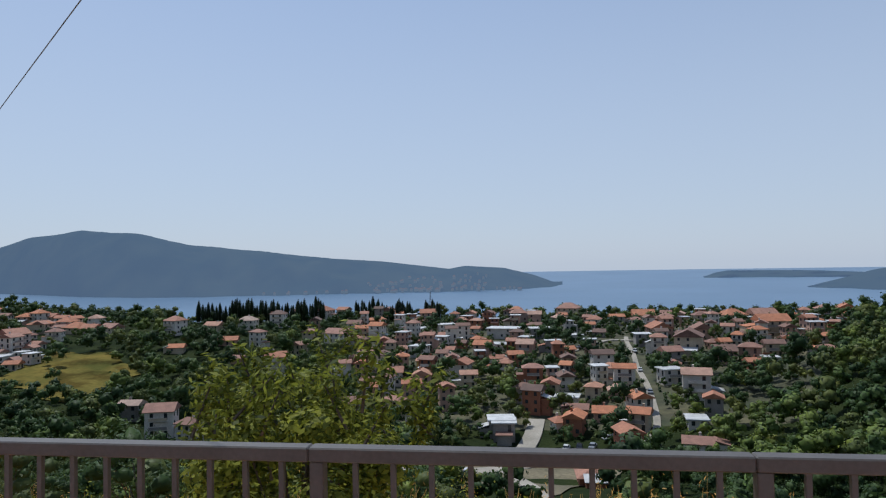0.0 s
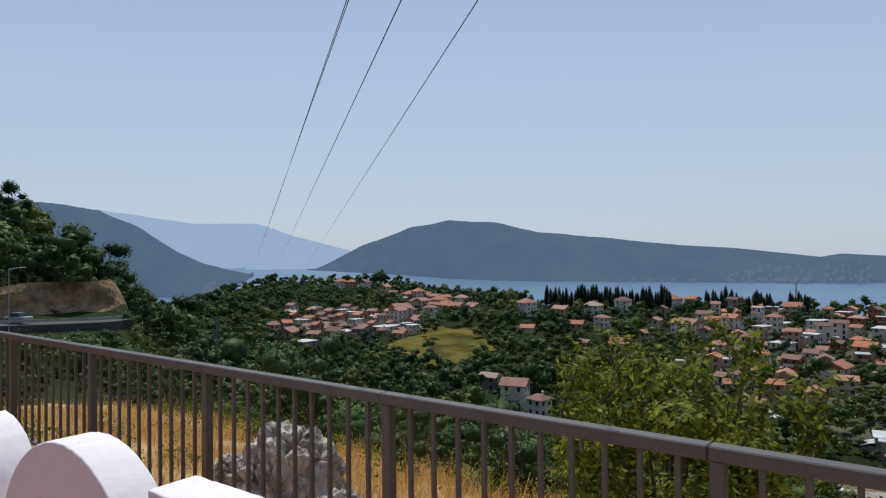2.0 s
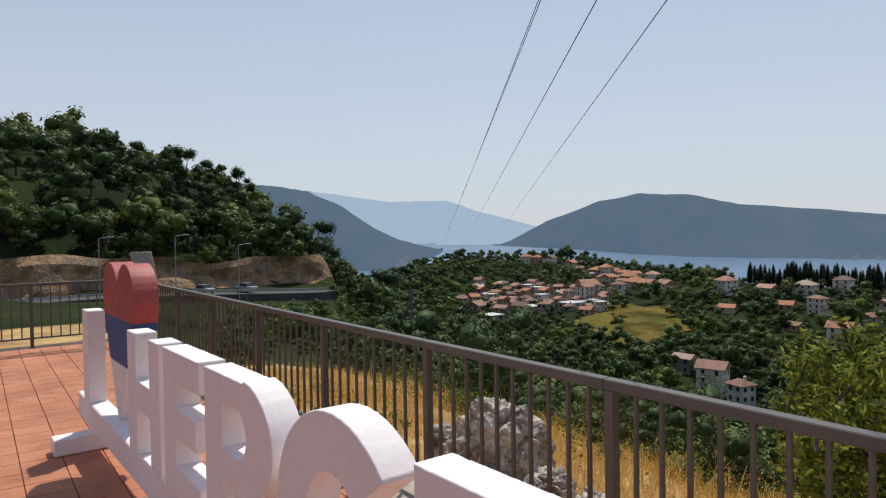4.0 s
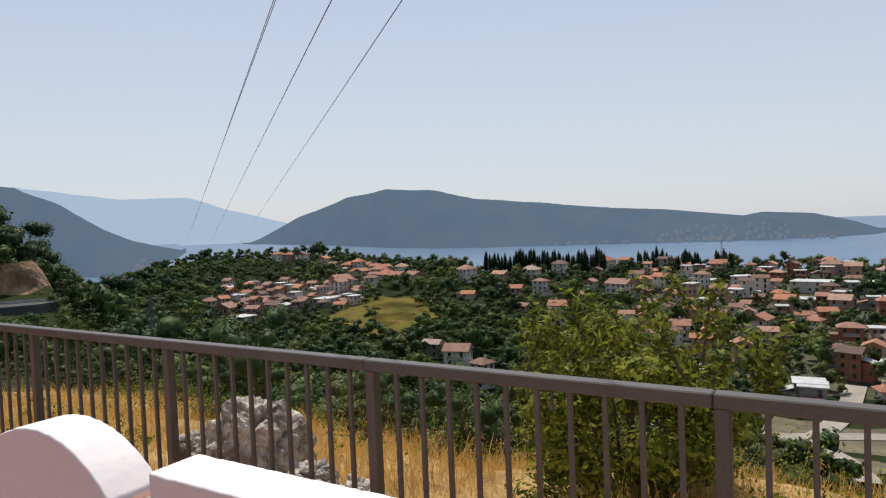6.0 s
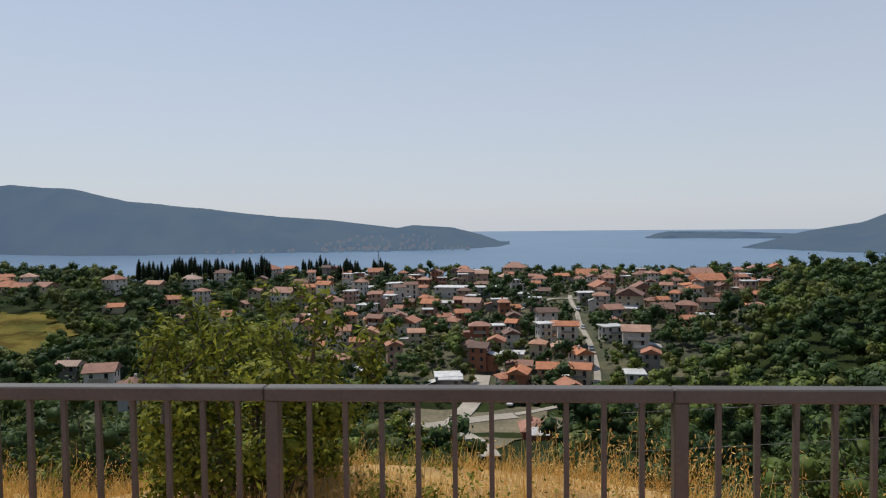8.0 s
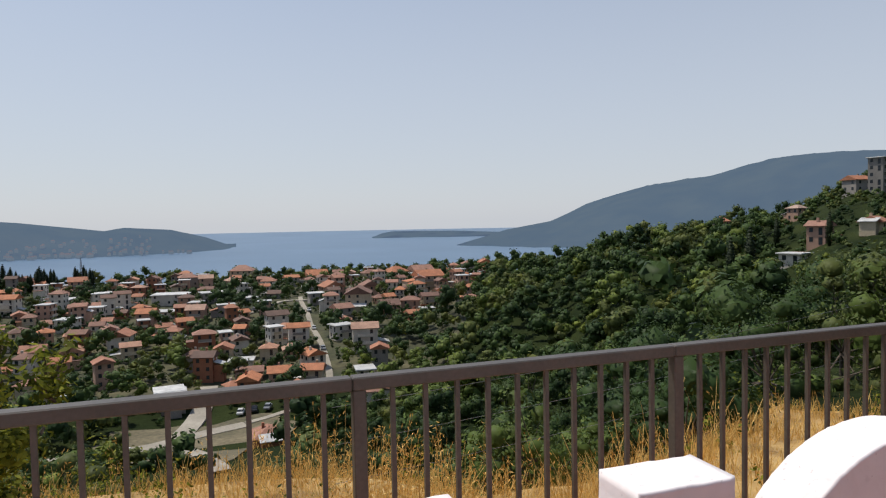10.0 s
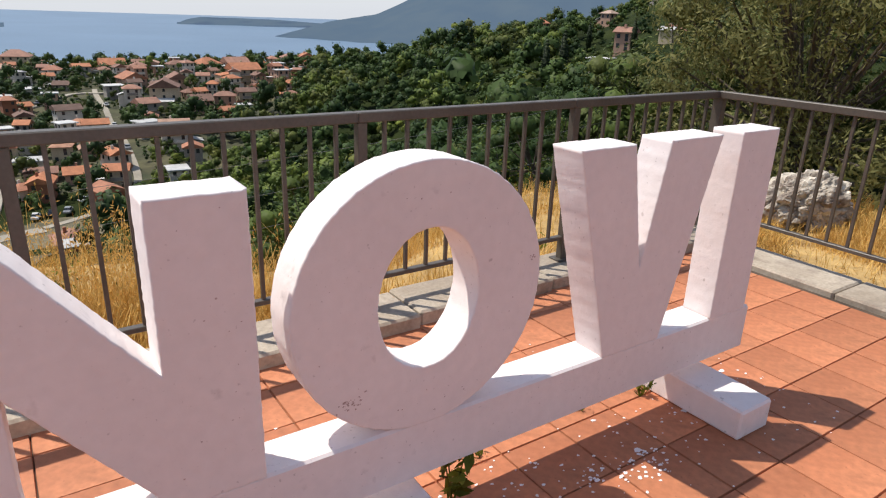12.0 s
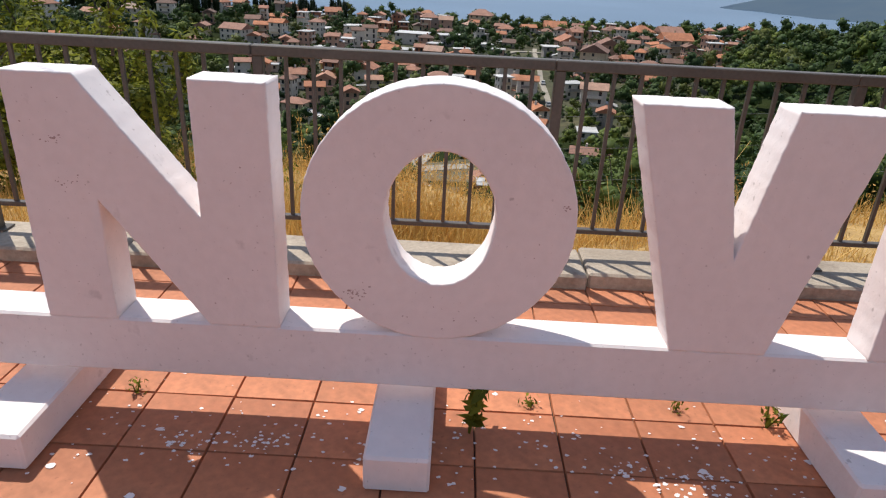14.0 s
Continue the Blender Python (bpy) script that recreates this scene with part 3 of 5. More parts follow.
def roof_mesh(w, d, z, kind, rise):
    o = .6
    x, y = w / 2 + o, d / 2 + o
    low = [(-x, -y, z - .1), (x, -y, z - .1), (x, y, z - .1), (-x, y, z - .1)]
    edge = [(-x, -y, z + .08), (x, -y, z + .08), (x, y, z + .08), (-x, y, z + .08)]
    if kind == "flat":
        top = [(px * .985, py * .985, z + .22) for px, py, _ in low]
        faces = [(3, 2, 1, 0), (8, 9, 10, 11)] + [(i, (i + 1) % 4, (i + 1) % 4 + 4, i + 4) for i in range(4)] + [(i + 4, (i + 1) % 4 + 4, (i + 1) % 4 + 8, i + 8) for i in range(4)]
        return low + edge + top, faces
    inset = min(y * .95, x * .7) if kind == "hip" else 0
    top = [(-x + inset, 0, z + rise), (x - inset, 0, z + rise)]
    faces = [(3, 2, 1, 0)] + [(i, (i + 1) % 4, (i + 1) % 4 + 4, i + 4) for i in range(4)]
    faces += [(4, 5, 9, 8), (6, 7, 8, 9), (5, 6, 9), (7, 4, 8)]
    return low + edge + top, faces


HOUSE_WORDS = ("white rendered", "cream rendered", "pale pink rendered", "grey rendered", "yellow rendered", "bare red brick")


def house(x, y, w, storeys, wall, roof):
    w *= .86
    h = STOREY * storeys
    d = max(w * RND.uniform(.7, 1.0), 5.0)
    lot_z = min(ground_z(x + a * w / 2, y + b * d / 2) for a in (-1, 1) for b in (-1, 1))
    lift = ground_z(x, y) - lot_z
    turn = RND.choice((0, 0, 90)) + RND.uniform(-20, 20)
    kind = "flat" if roof == "f" else RND.choice(("hip", "gable", "gable"))
    root = tagged(new("house"), "%s %s house with %s" % (HOUSE_WORDS[wall], ("one-storey", "two-storey", "three-storey", "four-storey", "five-storey")[storeys - 1],
                  "a flat pale roof" if roof == "f" else "a red tile %s roof" % kind), "house", "houses of the town")
    root.matrix_world = pose(x, y, lot_z - .2, 0, 0, turn)
    base = lift + .2
    part("wall", boxed(-w / 2, w / 2, -d / 2, d / 2, 0, base + h), M_WALLS[wall], root)
    if kind == "gable":
        rise = d * .29
        me = mesh_from("gable", [(s * (w / 2 - .004) + t, yy, zz) for s in (-1, 1) for t in (0, -s * .25) for yy, zz in ((-d / 2, base + h - .05), (d / 2, base + h - .05), (0, base + h + rise * .9))],
                       [(0, 1, 2), (5, 4, 3), (0, 3, 4, 1), (1, 4, 5, 2), (2, 5, 3, 0), (6, 8, 7), (9, 10, 11), (6, 7, 10, 9), (7, 8, 11, 10), (8, 6, 9, 11)], M_WALLS[wall])
        g = new("gable", me)
        g.parent = root
    v, f = roof_mesh(w, d, base + h, kind, d * .29)
    me = mesh_from("roof", v, f, M_ROOF if roof == "r" else M_ROOF_GREY)
    rf = new("roof", me)
    rf.parent = root
    if roof == "r" and RND.random() < .6:
        cx = RND.uniform(-.2, .2) * w
        c = part("chimney", boxed(cx - .3, cx + .3, -.3 + d * .15, .3 + d * .15, base + h, base + h + d * .29 + .7), M_WALLS[wall], rf)
    if RND.random() < .6:
        # a lower wing or lean-to against one side
        side, ah, aw, ad = RND.choice((-1, 1)), STOREY * (1 if storeys < 3 else RND.choice((1, 2))), w * RND.uniform(.3, .55), d * RND.uniform(.5, .85)
        wing = part("wing", boxed(min(side * w / 2, side * (w / 2 + aw)), max(side * w / 2, side * (w / 2 + aw)), -ad / 2, ad / 2, 0, base + ah), M_WALLS[wall], root)
        x0, x1 = side * (w / 2 + .01), side * (w / 2 + aw + .4)
        drop = RND.choice((.15, .9))
        v = [(x, yy, base + ah + (drop if x == x0 else .02) + t) for t in (0, .16) for x in (x0, x1) for yy in (-ad / 2 - .35, ad / 2 + .35)]
        wr = new("wing_roof", mesh_from("wing_roof", v, [(0, 1, 3, 2), (4, 6, 7, 5), (0, 2, 6, 4), (1, 5, 7, 3), (0, 4, 5, 1), (2, 3, 7, 6)], M_ROOF if RND.random() < .6 else M_ROOF_GREY))
        wr.parent = root
    # the two faces towards the hill are the ones that show
    for side in range(4):
        a = radians(turn + side * 90)
        out = Vector((math.sin(a), -math.cos(a)))          # outward normal of this face
        if out.dot(Vector((EYE.x - x, EYE.y - y)).normalized()) < .25:
            continue
        length, depth = (w, d) if side % 2 == 0 else (d, w)
        n = max(2, int(length / 2.9))
        tall = RND.random() < .4
        for s in range(storeys):
            for k in range(n):
                if RND.random() < .12:
                    continue
                wh = 2.05 if (tall and k == n // 2) else 1.3
                ob = new("window", window_mesh(.95, wh - .1))
                ob.parent = root
                u = -length / 2 + length * (k + .5) / n
                ob.matrix_basis = Matrix.Rotation(radians(side * 90), 4, "Z") @ pose(u, -depth / 2 - .01, base + s * STOREY + (.2 if wh > 2 else .95))
        if storeys > 1 and side == 0 and RND.random() < .55:
            for s in range(1, storeys):
                part("balcony", boxed(-w * .32, w * .32, -d / 2 - 1.1, -d / 2 - .003, base + s * STOREY - .12, base + s * STOREY + .06), M_WALLS[0], root)
                part("balcony_rail", boxed(-w * .32, w * .32, -d / 2 - 1.12, -d / 2 - 1.04, base + s * STOREY + .07, base + s * STOREY + .95), M_WALLS[RND.choice((0, 1, 3))], root)
    LOTS.append((x, y, max(w, d) / 2))


house(-42, 411, 8.5, 2, 0, "r")
house(-31, 412, 10.4, 2, 2, "r")
house(-12, 401, 11.3, 3, 3, "r")
house(19, 434, 15.9, 3, 1, "r")
house(12, 390, 9.5, 2, 2, "r")
house(61, 401, 13.9, 2, 1, "r")
house(76, 411, 7.0, 2, 2, "r")
house(82, 401, 7.5, 2, 2, "r")
house(92, 389, 12.1, 2, 1, "r")
house(110, 398, 14.4, 2, 1, "r")
house(128, 403, 15.4, 2, 2, "r")
house(108, 325, 15.6, 3, 1, "r")
house(151, 403, 9.1, 2, 1, "r")
house(160, 400, 10.5, 2, 3, "r")
house(170, 396, 13.7, 2, 2, "r")
house(136, 353, 10.3, 1, 1, "r")
house(-18, 353, 18.9, 2, 0, "f")
house(-19, 320, 13.7, 1, 0, "f")
house(2, 351, 14.2, 2, 3, "f")
house(-51, 364, 10.4, 2, 0, "f")
house(-5, 305, 8.6, 2, 2, "r")
house(64, 290, 13.7, 3, 1, "r")
house(76, 320, 11.3, 2, 2, "r")
house(73, 271, 9.2, 2, 2, "r")
house(59, 334, 13.9, 2, 2, "r")
house(54, 277, 8.6, 2, 3, "r")
house(26, 267, 9.4, 3, 0, "r")
house(28, 251, 7.3, 2, 0, "r")
house(31, 236, 8.3, 3, 0, "r")
house(47, 239, 8.3, 2, 0, "f")
house(51, 217, 9.5, 3, 0, "r")
house(84, 275, 9.2, 2, 2, "r")
house(93, 276, 8.2, 2, 1, "r")
house(13, 275, 7.6, 2, 1, "r")
house(11, 244, 8.2, 2, 0, "r")
house(-12, 264, 5.4, 2, 1, "r")
house(-30, 265, 10.6, 2, 0, "r")
house(-9, 283, 6.9, 2, 5, "r")
house(-42, 307, 8.5, 1, 1, "r")
house(-25, 307, 8.5, 2, 2, "r")
house(-0, 213, 6.8, 3, 5, "r")
house(11, 225, 8.6, 1, 0, "f")
house(14, 210, 6.4, 1, 2, "r")
house(12, 193, 8.3, 2, 5, "r")
house(32, 207, 7.3, 2, 0, "r")
house(30, 192, 6.8, 2, 1, "r")
house(-8, 187, 7.7, 2, 3, "f")
house(45, 190, 7.4, 1, 0, "f")
house(52, 200, 5.6, 2, 3, "r")
house(14, 150, 8.1, 1, 5, "r")
house(-29, 217, 6.2, 3, 2, "r")
house(-25, 247, 6.8, 2, 1, "r")
house(-1, 363, 6.9, 2, 1, "r")
house(31, 377, 8.6, 2, 0, "r")
house(18, 338, 9.0, 1, 0, "f")
house(45, 392, 9.0, 2, 3, "r")
house(-255, 287, 12.1, 3, 0, "r")
house(-250, 309, 7.9, 2, 0, "r")
house(-278, 330, 11.2, 2, 1, "r")
house(-270, 337, 13.9, 1, 1, "r")
house(-246, 331, 10.7, 1, 1, "r")
house(-235, 333, 11.6, 1, 1, "r")
house(-199, 337, 10.8, 3, 0, "r")
house(-180, 345, 10.4, 2, 1, "r")
house(-157, 316, 10.8, 1, 2, "r")
house(-169, 364, 11.1, 2, 0, "r")
house(-140, 314, 8.2, 3, 0, "r")
house(-153, 371, 9.5, 3, 0, "r")
house(-166, 399, 7.3, 2, 1, "r")
house(-153, 405, 8.6, 2, 1, "r")
house(-138, 410, 11.6, 2, 0, "r")
house(-126, 414, 8.6, 2, 2, "r")
house(-103, 331, 14.6, 2, 0, "r")
house(-84, 338, 8.3, 3, 0, "r")
house(-74, 312, 7.6, 2, 2, "r")
house(-96, 413, 11.3, 2, 0, "r")
house(-66, 320, 7.7, 3, 2, "f")
house(-69, 364, 13.3, 1, 0, "f")
house(-54, 300, 8.4, 2, 0, "f")
house(-70, 414, 11.9, 2, 2, "r")
house(-108, 262, 9.3, 3, 0, "r")
house(-113, 300, 6.6, 2, 1, "r")
house(-79, 263, 6.7, 2, 0, "r")
house(-71, 263, 7.1, 2, 2, "r")
house(-66, 279, 8.3, 2, 1, "r")
house(-55, 251, 8.3, 2, 0, "r")
house(-57, 277, 6.7, 2, 2, "r")
house(-47, 271, 7.6, 2, 4, "r")
house(-43, 248, 8.1, 2, 2, "r")
house(-42, 223, 7.1, 3, 2, "r")
house(-173, 295, 7.9, 1, 1, "r")
house(-133, 279, 7.1, 1, 2, "r")
house(-129, 195, 7.4, 2, 3, "r")
house(-109, 180, 9.2, 3, 0, "r")
house(-92, 166, 5.9, 3, 0, "r")
house(-276, 331, 9.9, 2, 1, "r")
house(-267, 339, 9.9, 2, 0, "r")
house(-120, 333, 8.1, 2, 1, "r")
house(-129, 368, 8.9, 2, 2, "r")
house(-103, 361, 8.6, 2, 0, "r")
house(25, 176, 8.1, 2, 5, "r")
house(41, 169, 8.2, 1, 0, "r")
house(-9, 190, 8.0, 2, 3, "f")
house(8, 197, 5.3, 1, 0, "r")
house(-276, 260, 6.4, 2, 2, "r")
house(-271, 270, 8.8, 2, 1, "r")
house(-251, 281, 9.2, 3, 0, "r")
house(-251, 309, 6.7, 2, 0, "r")
house(-287, 246, 7.2, 1, 1, "r")
house(-281, 216, 8.2, 1, 1, "r")
house(-260, 209, 9.7, 1, 2, "r")
house(-248, 216, 7.6, 1, 2, "r")
house(-249, 231, 9.9, 1, 1, "r")
house(-246, 246, 8.5, 1, 2, "r")
house(-238, 201, 9.6, 1, 3, "f")
house(-244, 262, 12.7, 1, 0, "f")
house(-276, 331, 8.3, 2, 1, "r")
house(-256, 333, 12.9, 1, 1, "r")
house(272, 193, 13.5, 3, 4, "r")
house(235, 175, 7.9, 5, 3, "f")
house(250, 196, 9.8, 2, 3, "r")
house(156, 131, 5.5, 2, 2, "r")
house(143, 127, 6.4, 1, 0, "f")
house(224, 201, 6.1, 2, 2, "r")
house(224, 220, 7.3, 1, 2, "r")
house(155, 115, 4.9, 1, 1, "r")
house(201, 355, 8.3, 1, 1, "r")
house(199, 215, 4.0, 2, 2, "r")


def more_houses():
    """Smaller houses and sheds fill the lots between the others."""
    tries = 0
    while tries < 2600 and len(LOTS) < 262:
        tries += 1
        az, r = RND.uniform(-17, 22), RND.uniform(205, 425)
        p = from_eye(az, r, 0)
        w = RND.uniform(4.5, 8.5)
        if -10 < az < -2 and r < 262 or az > 11 and r < 265:
            continue
        if any((p.x - a) ** 2 + (p.y - b) ** 2 < (s + w * .5 + 2.0) ** 2 for a, b, s in LOTS) or abs(p.x - 40) < 7 and p.y > 180:
            continue
        house(p.x, p.y, w, RND.choice((1, 1, 2, 2, 3)), RND.choice((0, 0, 1, 2, 2, 3, 5)), RND.choice("rrrrf"))


more_houses()


def valley_settlement():
    """A close-set quarter of small houses and sheds below the ridge."""
    n = 0
    for i in range(700):
        az, r = RND.uniform(-52, -40.5), RND.uniform(335, 420)
        p = from_eye(az, r, 0)
        w = RND.uniform(4.0, 7.5)
        if n >= 48 or any((p.x - a) ** 2 + (p.y - b) ** 2 < (s + w * .5 + 1.2) ** 2 for a, b, s in LOTS):
            continue
        n += 1
        house(p.x, p.y, w, RND.choice((1, 1, 1, 2)), RND.choice((0, 0, 1, 2, 3)), RND.choice("rrrf"))


valley_settlement()


def ridge_houses():
    """Pale houses in a row along the crest of the wooded ridge, above the sea."""
    for az, r, w, storeys, wall in ((-47.2, 538, 9, 2, 0), (-46.3, 535, 8, 2, 2), (-45.2, 530, 10, 2, 0), (-43.4, 505, 9, 2, 1), (-42.6, 495, 8, 1, 0),
                                    (-41.3, 472, 10, 2, 2), (-40.5, 468, 9, 3, 0), (-39.8, 470, 11, 2, 1), (-39.0, 462, 9, 2, 0), (-38.2, 458, 8, 2, 2), (-36.8, 450, 9, 2, 0)):
        p = from_eye(az, r, 0)
        house(p.x, p.y, w, storeys, wall, "r")


ridge_houses()


# ---- roads and fields laid on the ground ----
ROADS = []


def ribbon(name, label, points, width, material, lift=.45, category="road"):
    """A road laid along points of the plan, on the lie of the land."""
    pts = [Vector(p) for p in points]
    fine = []
    for a, b in zip(pts, pts[1:]):
        n = max(1, int((b - a).length / 4))
        fine += [a.lerp(b, i / n) for i in range(n)]
    fine.append(pts[-1])
    for _ in range(6):
        fine = [fine[0]] + [(fine[i - 1] + fine[i] * 2 + fine[i + 1]) / 4 for i in range(1, len(fine) - 1)] + [fine[-1]]
    verts, faces = [], []
    for i, p in enumerate(fine):
        t = (fine[min(i + 1, len(fine) - 1)] - fine[max(i - 1, 0)]).normalized()
        s = Vector((-t.y, t.x)) * width / 2
        z = max(ground_z(p.x + k * s.x, p.y + k * s.y) for k in (-1, 0, 1)) + lift
        verts += [(p.x - s.x, p.y - s.y, z - 2.5), (p.x - s.x, p.y - s.y, z), (p.x + s.x, p.y + s.y, z), (p.x + s.x, p.y + s.y, z - 2.5)]
        ROADS.append((p.x, p.y, width / 2 + 1.2))
    for i in range(len(fine) - 1):
        faces += [(i * 4 + k, i * 4 + k + 1, i * 4 + k + 5, i * 4 + k + 4) for k in range(3)]
    return tagged(new(name, mesh_from(name, verts, faces, material, False)), label, category, kind="structure")


ribbon("road", "pale town street between houses", [(44, 340), (42, 323), (42, 294), (40, 272), (39, 239), (37, 211), (35, 189), (30, 176), (17, 172), (10, 169)], 2.1, M_ROAD)
ribbon("road", "pale gravel track on waste ground", [(-40, 150), (-17, 153), (-6, 159), (0, 166), (10, 168)], 4.5, M_ROAD)
ribbon("road", "pale gravel track down the slope", [(-6, 159), (-1, 148), (2, 133), (4, 118)], 3.5, M_ROAD)
ribbon("road", "pale gravel track up to the houses", [(-6, 159), (-3, 171), (0, 186), (1, 205)], 5, M_ROAD)
ribbon("road", "pale upper street of the town", [(8, 300), (23, 315), (35, 333), (44, 325), (60, 318)], 3, M_ROAD)


def meadow(label, ring, material, lift=.5):
    c = sum((Vector(p) for p in ring), Vector((0, 0))) / len(ring)
    rings, verts, faces = 10, [], []
    edge = []
    for a, b in zip(ring, ring[1:] + ring[:1]):
        edge += [Vector(a).lerp(Vector(b), k / 8) for k in range(8)]
    for i in range(rings + 1):
        for p in edge:
            wob = 1 + .30 * noise.noise(Vector((p.x * .06, p.y * .06, 2))) + .15 * noise.noise(Vector((p.x * .2, p.y * .2, 6)))
            q = c + (p - c) * wob * i / rings
            verts.append((q.x, q.y, ground_z(q.x, q.y) + lift))
    n = len(edge)
    for i in range(rings):
        faces += [(i * n + k, i * n + (k + 1) % n, (i + 1) * n + (k + 1) % n, (i + 1) * n + k) for k in range(n)]
    tagged(new("ground", mesh_from("meadow", verts, faces, material, True)), label, "meadow", kind="structure")
    return c


FIELDS = [((-211, 227), (-231, 283), (-203, 287), (-168, 256), (-163, 214), (-175, 215)), ((-178, 213), (-162, 212), (-152, 186), (-165, 190))]
meadow("dry yellow meadow between woods", FIELDS[0], M_FIELD)
meadow("waste ground of dry grass below the houses", ((-25, 150), (-20, 172), (18, 176), (22, 160), (4, 128), (-6, 135)), M_WASTE, .3)


def inside(x, y, ring):
    c = False
    for (x0, y0), (x1, y1) in zip(ring, ring[1:] + ring[:1]):
        if (y0 > y) != (y1 > y) and x < (x1 - x0) * (y - y0) / (y1 - y0) + x0:
            c = not c
    return c


FIELDS = [list(f) for f in FIELDS] + [[(-25, 150), (-20, 172), (18, 176), (22, 160), (4, 128), (-6, 135)]]


# ---- cars ----
def build_car(paint, label):
    root = tagged(new("car"), label, "car", "parked cars")
    bm = bmesh.new()
    box(bm, -2.1, 2.1, -.85, .85, .35, .95, .14)
    part("body", bm, paint, root)
    bm = bmesh.new()
    box(bm, -1.2, 1.0, -.75, .75, .95, 1.45, .05)
    for v in bm.verts:
        if v.co.z > 1.2:
            v.co.x *= .72
            v.co.y *= .88
    part("cabin", bm, M_PANE, root)
    bm = bmesh.new()
    box(bm, -.82, .68, -.64, .64, 1.44, 1.49, .02)
    part("roof", bm, paint, root)
    for x in (-1.3, 1.3):
        for y in (-.8, .8):
            bm = bmesh.new()
            bmesh.ops.create_cone(bm, cap_ends=True, segments=14, radius1=.33, radius2=.33, depth=.2, matrix=Matrix.Translation((x, y, .33)) @ Matrix.Rotation(radians(90), 4, "X"))
            part("wheel", bm, M_ASPHALT, root)
    return root


P_WHITE = plain("white_car_paint", (.6, .6, .6), (.7, .7, .7), 1, .25, 0, 9, 0)
P_DARK = plain("dark_car_paint", (.02, .022, .03), (.03, .033, .04), 1, .25, 0, 9, 0)
P_GREY = plain("silver_car_paint", (.3, .31, .33), (.38, .39, .41), 1, .3, .4, 9, 0)
CARS = [build_car(P_WHITE, "white car parked beside a road"), build_car(P_DARK, "dark car parked beside a road"), build_car(P_GREY, "silver grey car parked beside a road")]


def car_at(k, x, y, turn, z=None):
    m = pose(x, y, (ground_z(x, y) + .45) if z is None else z, 0, 0, turn)
    if k < 3 and ("CARS", k) not in PLACED:
        PLACED.add(("CARS", k))
        CARS[k].matrix_world = m
        return
    c = copy_thing(CARS[k % 3], m)


for k, x, y, turn in ((0, 9, 177, 80), (1, 12.5, 178, 85), (2, 16, 178, 75), (0, -16.5, 153.5, 10), (0, 21, 184, 20), (1, 24, 186, 15), (0, 40, 262, 85), (2, 38, 225, 85), (0, 43, 300, 90), (1, 27, 318, 30), (0, 50, 320, 0), (2, 20, 313, 40)):
    car_at(k, x, y, turn)

# ---- plants ----
def quads_mesh(name, q, material):
    """A mesh of loose quads from an (n, 4, 3) array; four further rows are the ways its corners face."""
    n = len(q)
    facing = q[:, 4:] if q.shape[1] == 8 else None
    q = q[:, :4]
    me = bpy.data.meshes.new(name)
    me.vertices.add(n * 4)
    me.vertices.foreach_set("co", np.ascontiguousarray(q, np.float32).ravel())
    me.loops.add(n * 4)
    me.loops.foreach_set("vertex_index", np.arange(n * 4, dtype=np.int32))
    me.polygons.add(n)
    me.polygons.foreach_set("loop_start", np.arange(0, n * 4, 4, dtype=np.int32))
    me.materials.append(material)
    me.update(calc_edges=True)
    if facing is not None:
        soft = me.attributes.new("custom_normal", "FLOAT_VECTOR", "CORNER")
        soft.data.foreach_set("vector", np.ascontiguousarray(facing, np.float32).ravel())
    return me


def moved(q, turn, scale, p):
    """Blades turned about the upright, scaled and set down at p."""
    ct, st = math.cos(turn), math.sin(turn)
    out = q @ np.array(((ct, st, 0), (-st, ct, 0), (0, 0, 1)))
    out[:, :4] = out[:, :4] * scale + np.array(p)
    return out


def leaves(rs, centres, radii, n, size, slim=.55, shell=.35, flat=.8, droop=0.0, blend=.75):
    """n leaf blades spread over lobes, facing outwards, as an (n, 8, 3) array."""
    centres, radii = np.array(centres, float), np.array(radii, float)
    w = radii ** 2
    k = rs.choice(len(radii), n, p=w / w.sum())
    d = rs.normal(size=(n, 3))
    d /= np.linalg.norm(d, axis=1)[:, None]
    rr = radii[k] * (1 - shell * rs.random(n) ** 1.6 + .12 * rs.normal(size=n).clip(-1, 1))
    p = centres[k] + d * rr[:, None] * np.array([1, 1, flat])
    nrm = d + rs.normal(size=(n, 3)) * .27 + np.array([0, 0, .25])
    nrm /= np.linalg.norm(nrm, axis=1)[:, None]
    up = rs.normal(size=(n, 3)) + np.array([0, 0, -droop])
    t = np.cross(nrm, up)
    t /= np.linalg.norm(t, axis=1)[:, None] + 1e-9
    b = np.cross(nrm, t)
    s = size * (.55 + .9 * rs.random(n))[:, None]
    mid = (centres * w[:, None]).sum(0) / w.sum()
    out = p - mid
    out /= np.linalg.norm(out, axis=1)[:, None] + 1e-9
    soft = d * .75 + out * .45 + nrm * (1 - blend) + np.array([0, 0, .12])
    soft /= np.linalg.norm(soft, axis=1)[:, None] + 1e-9
    return np.stack([p - b * s, p + t * s * slim - b * s * .1, p + b * s, p - t * s * slim - b * s * .1, soft, soft, soft, soft], 1)


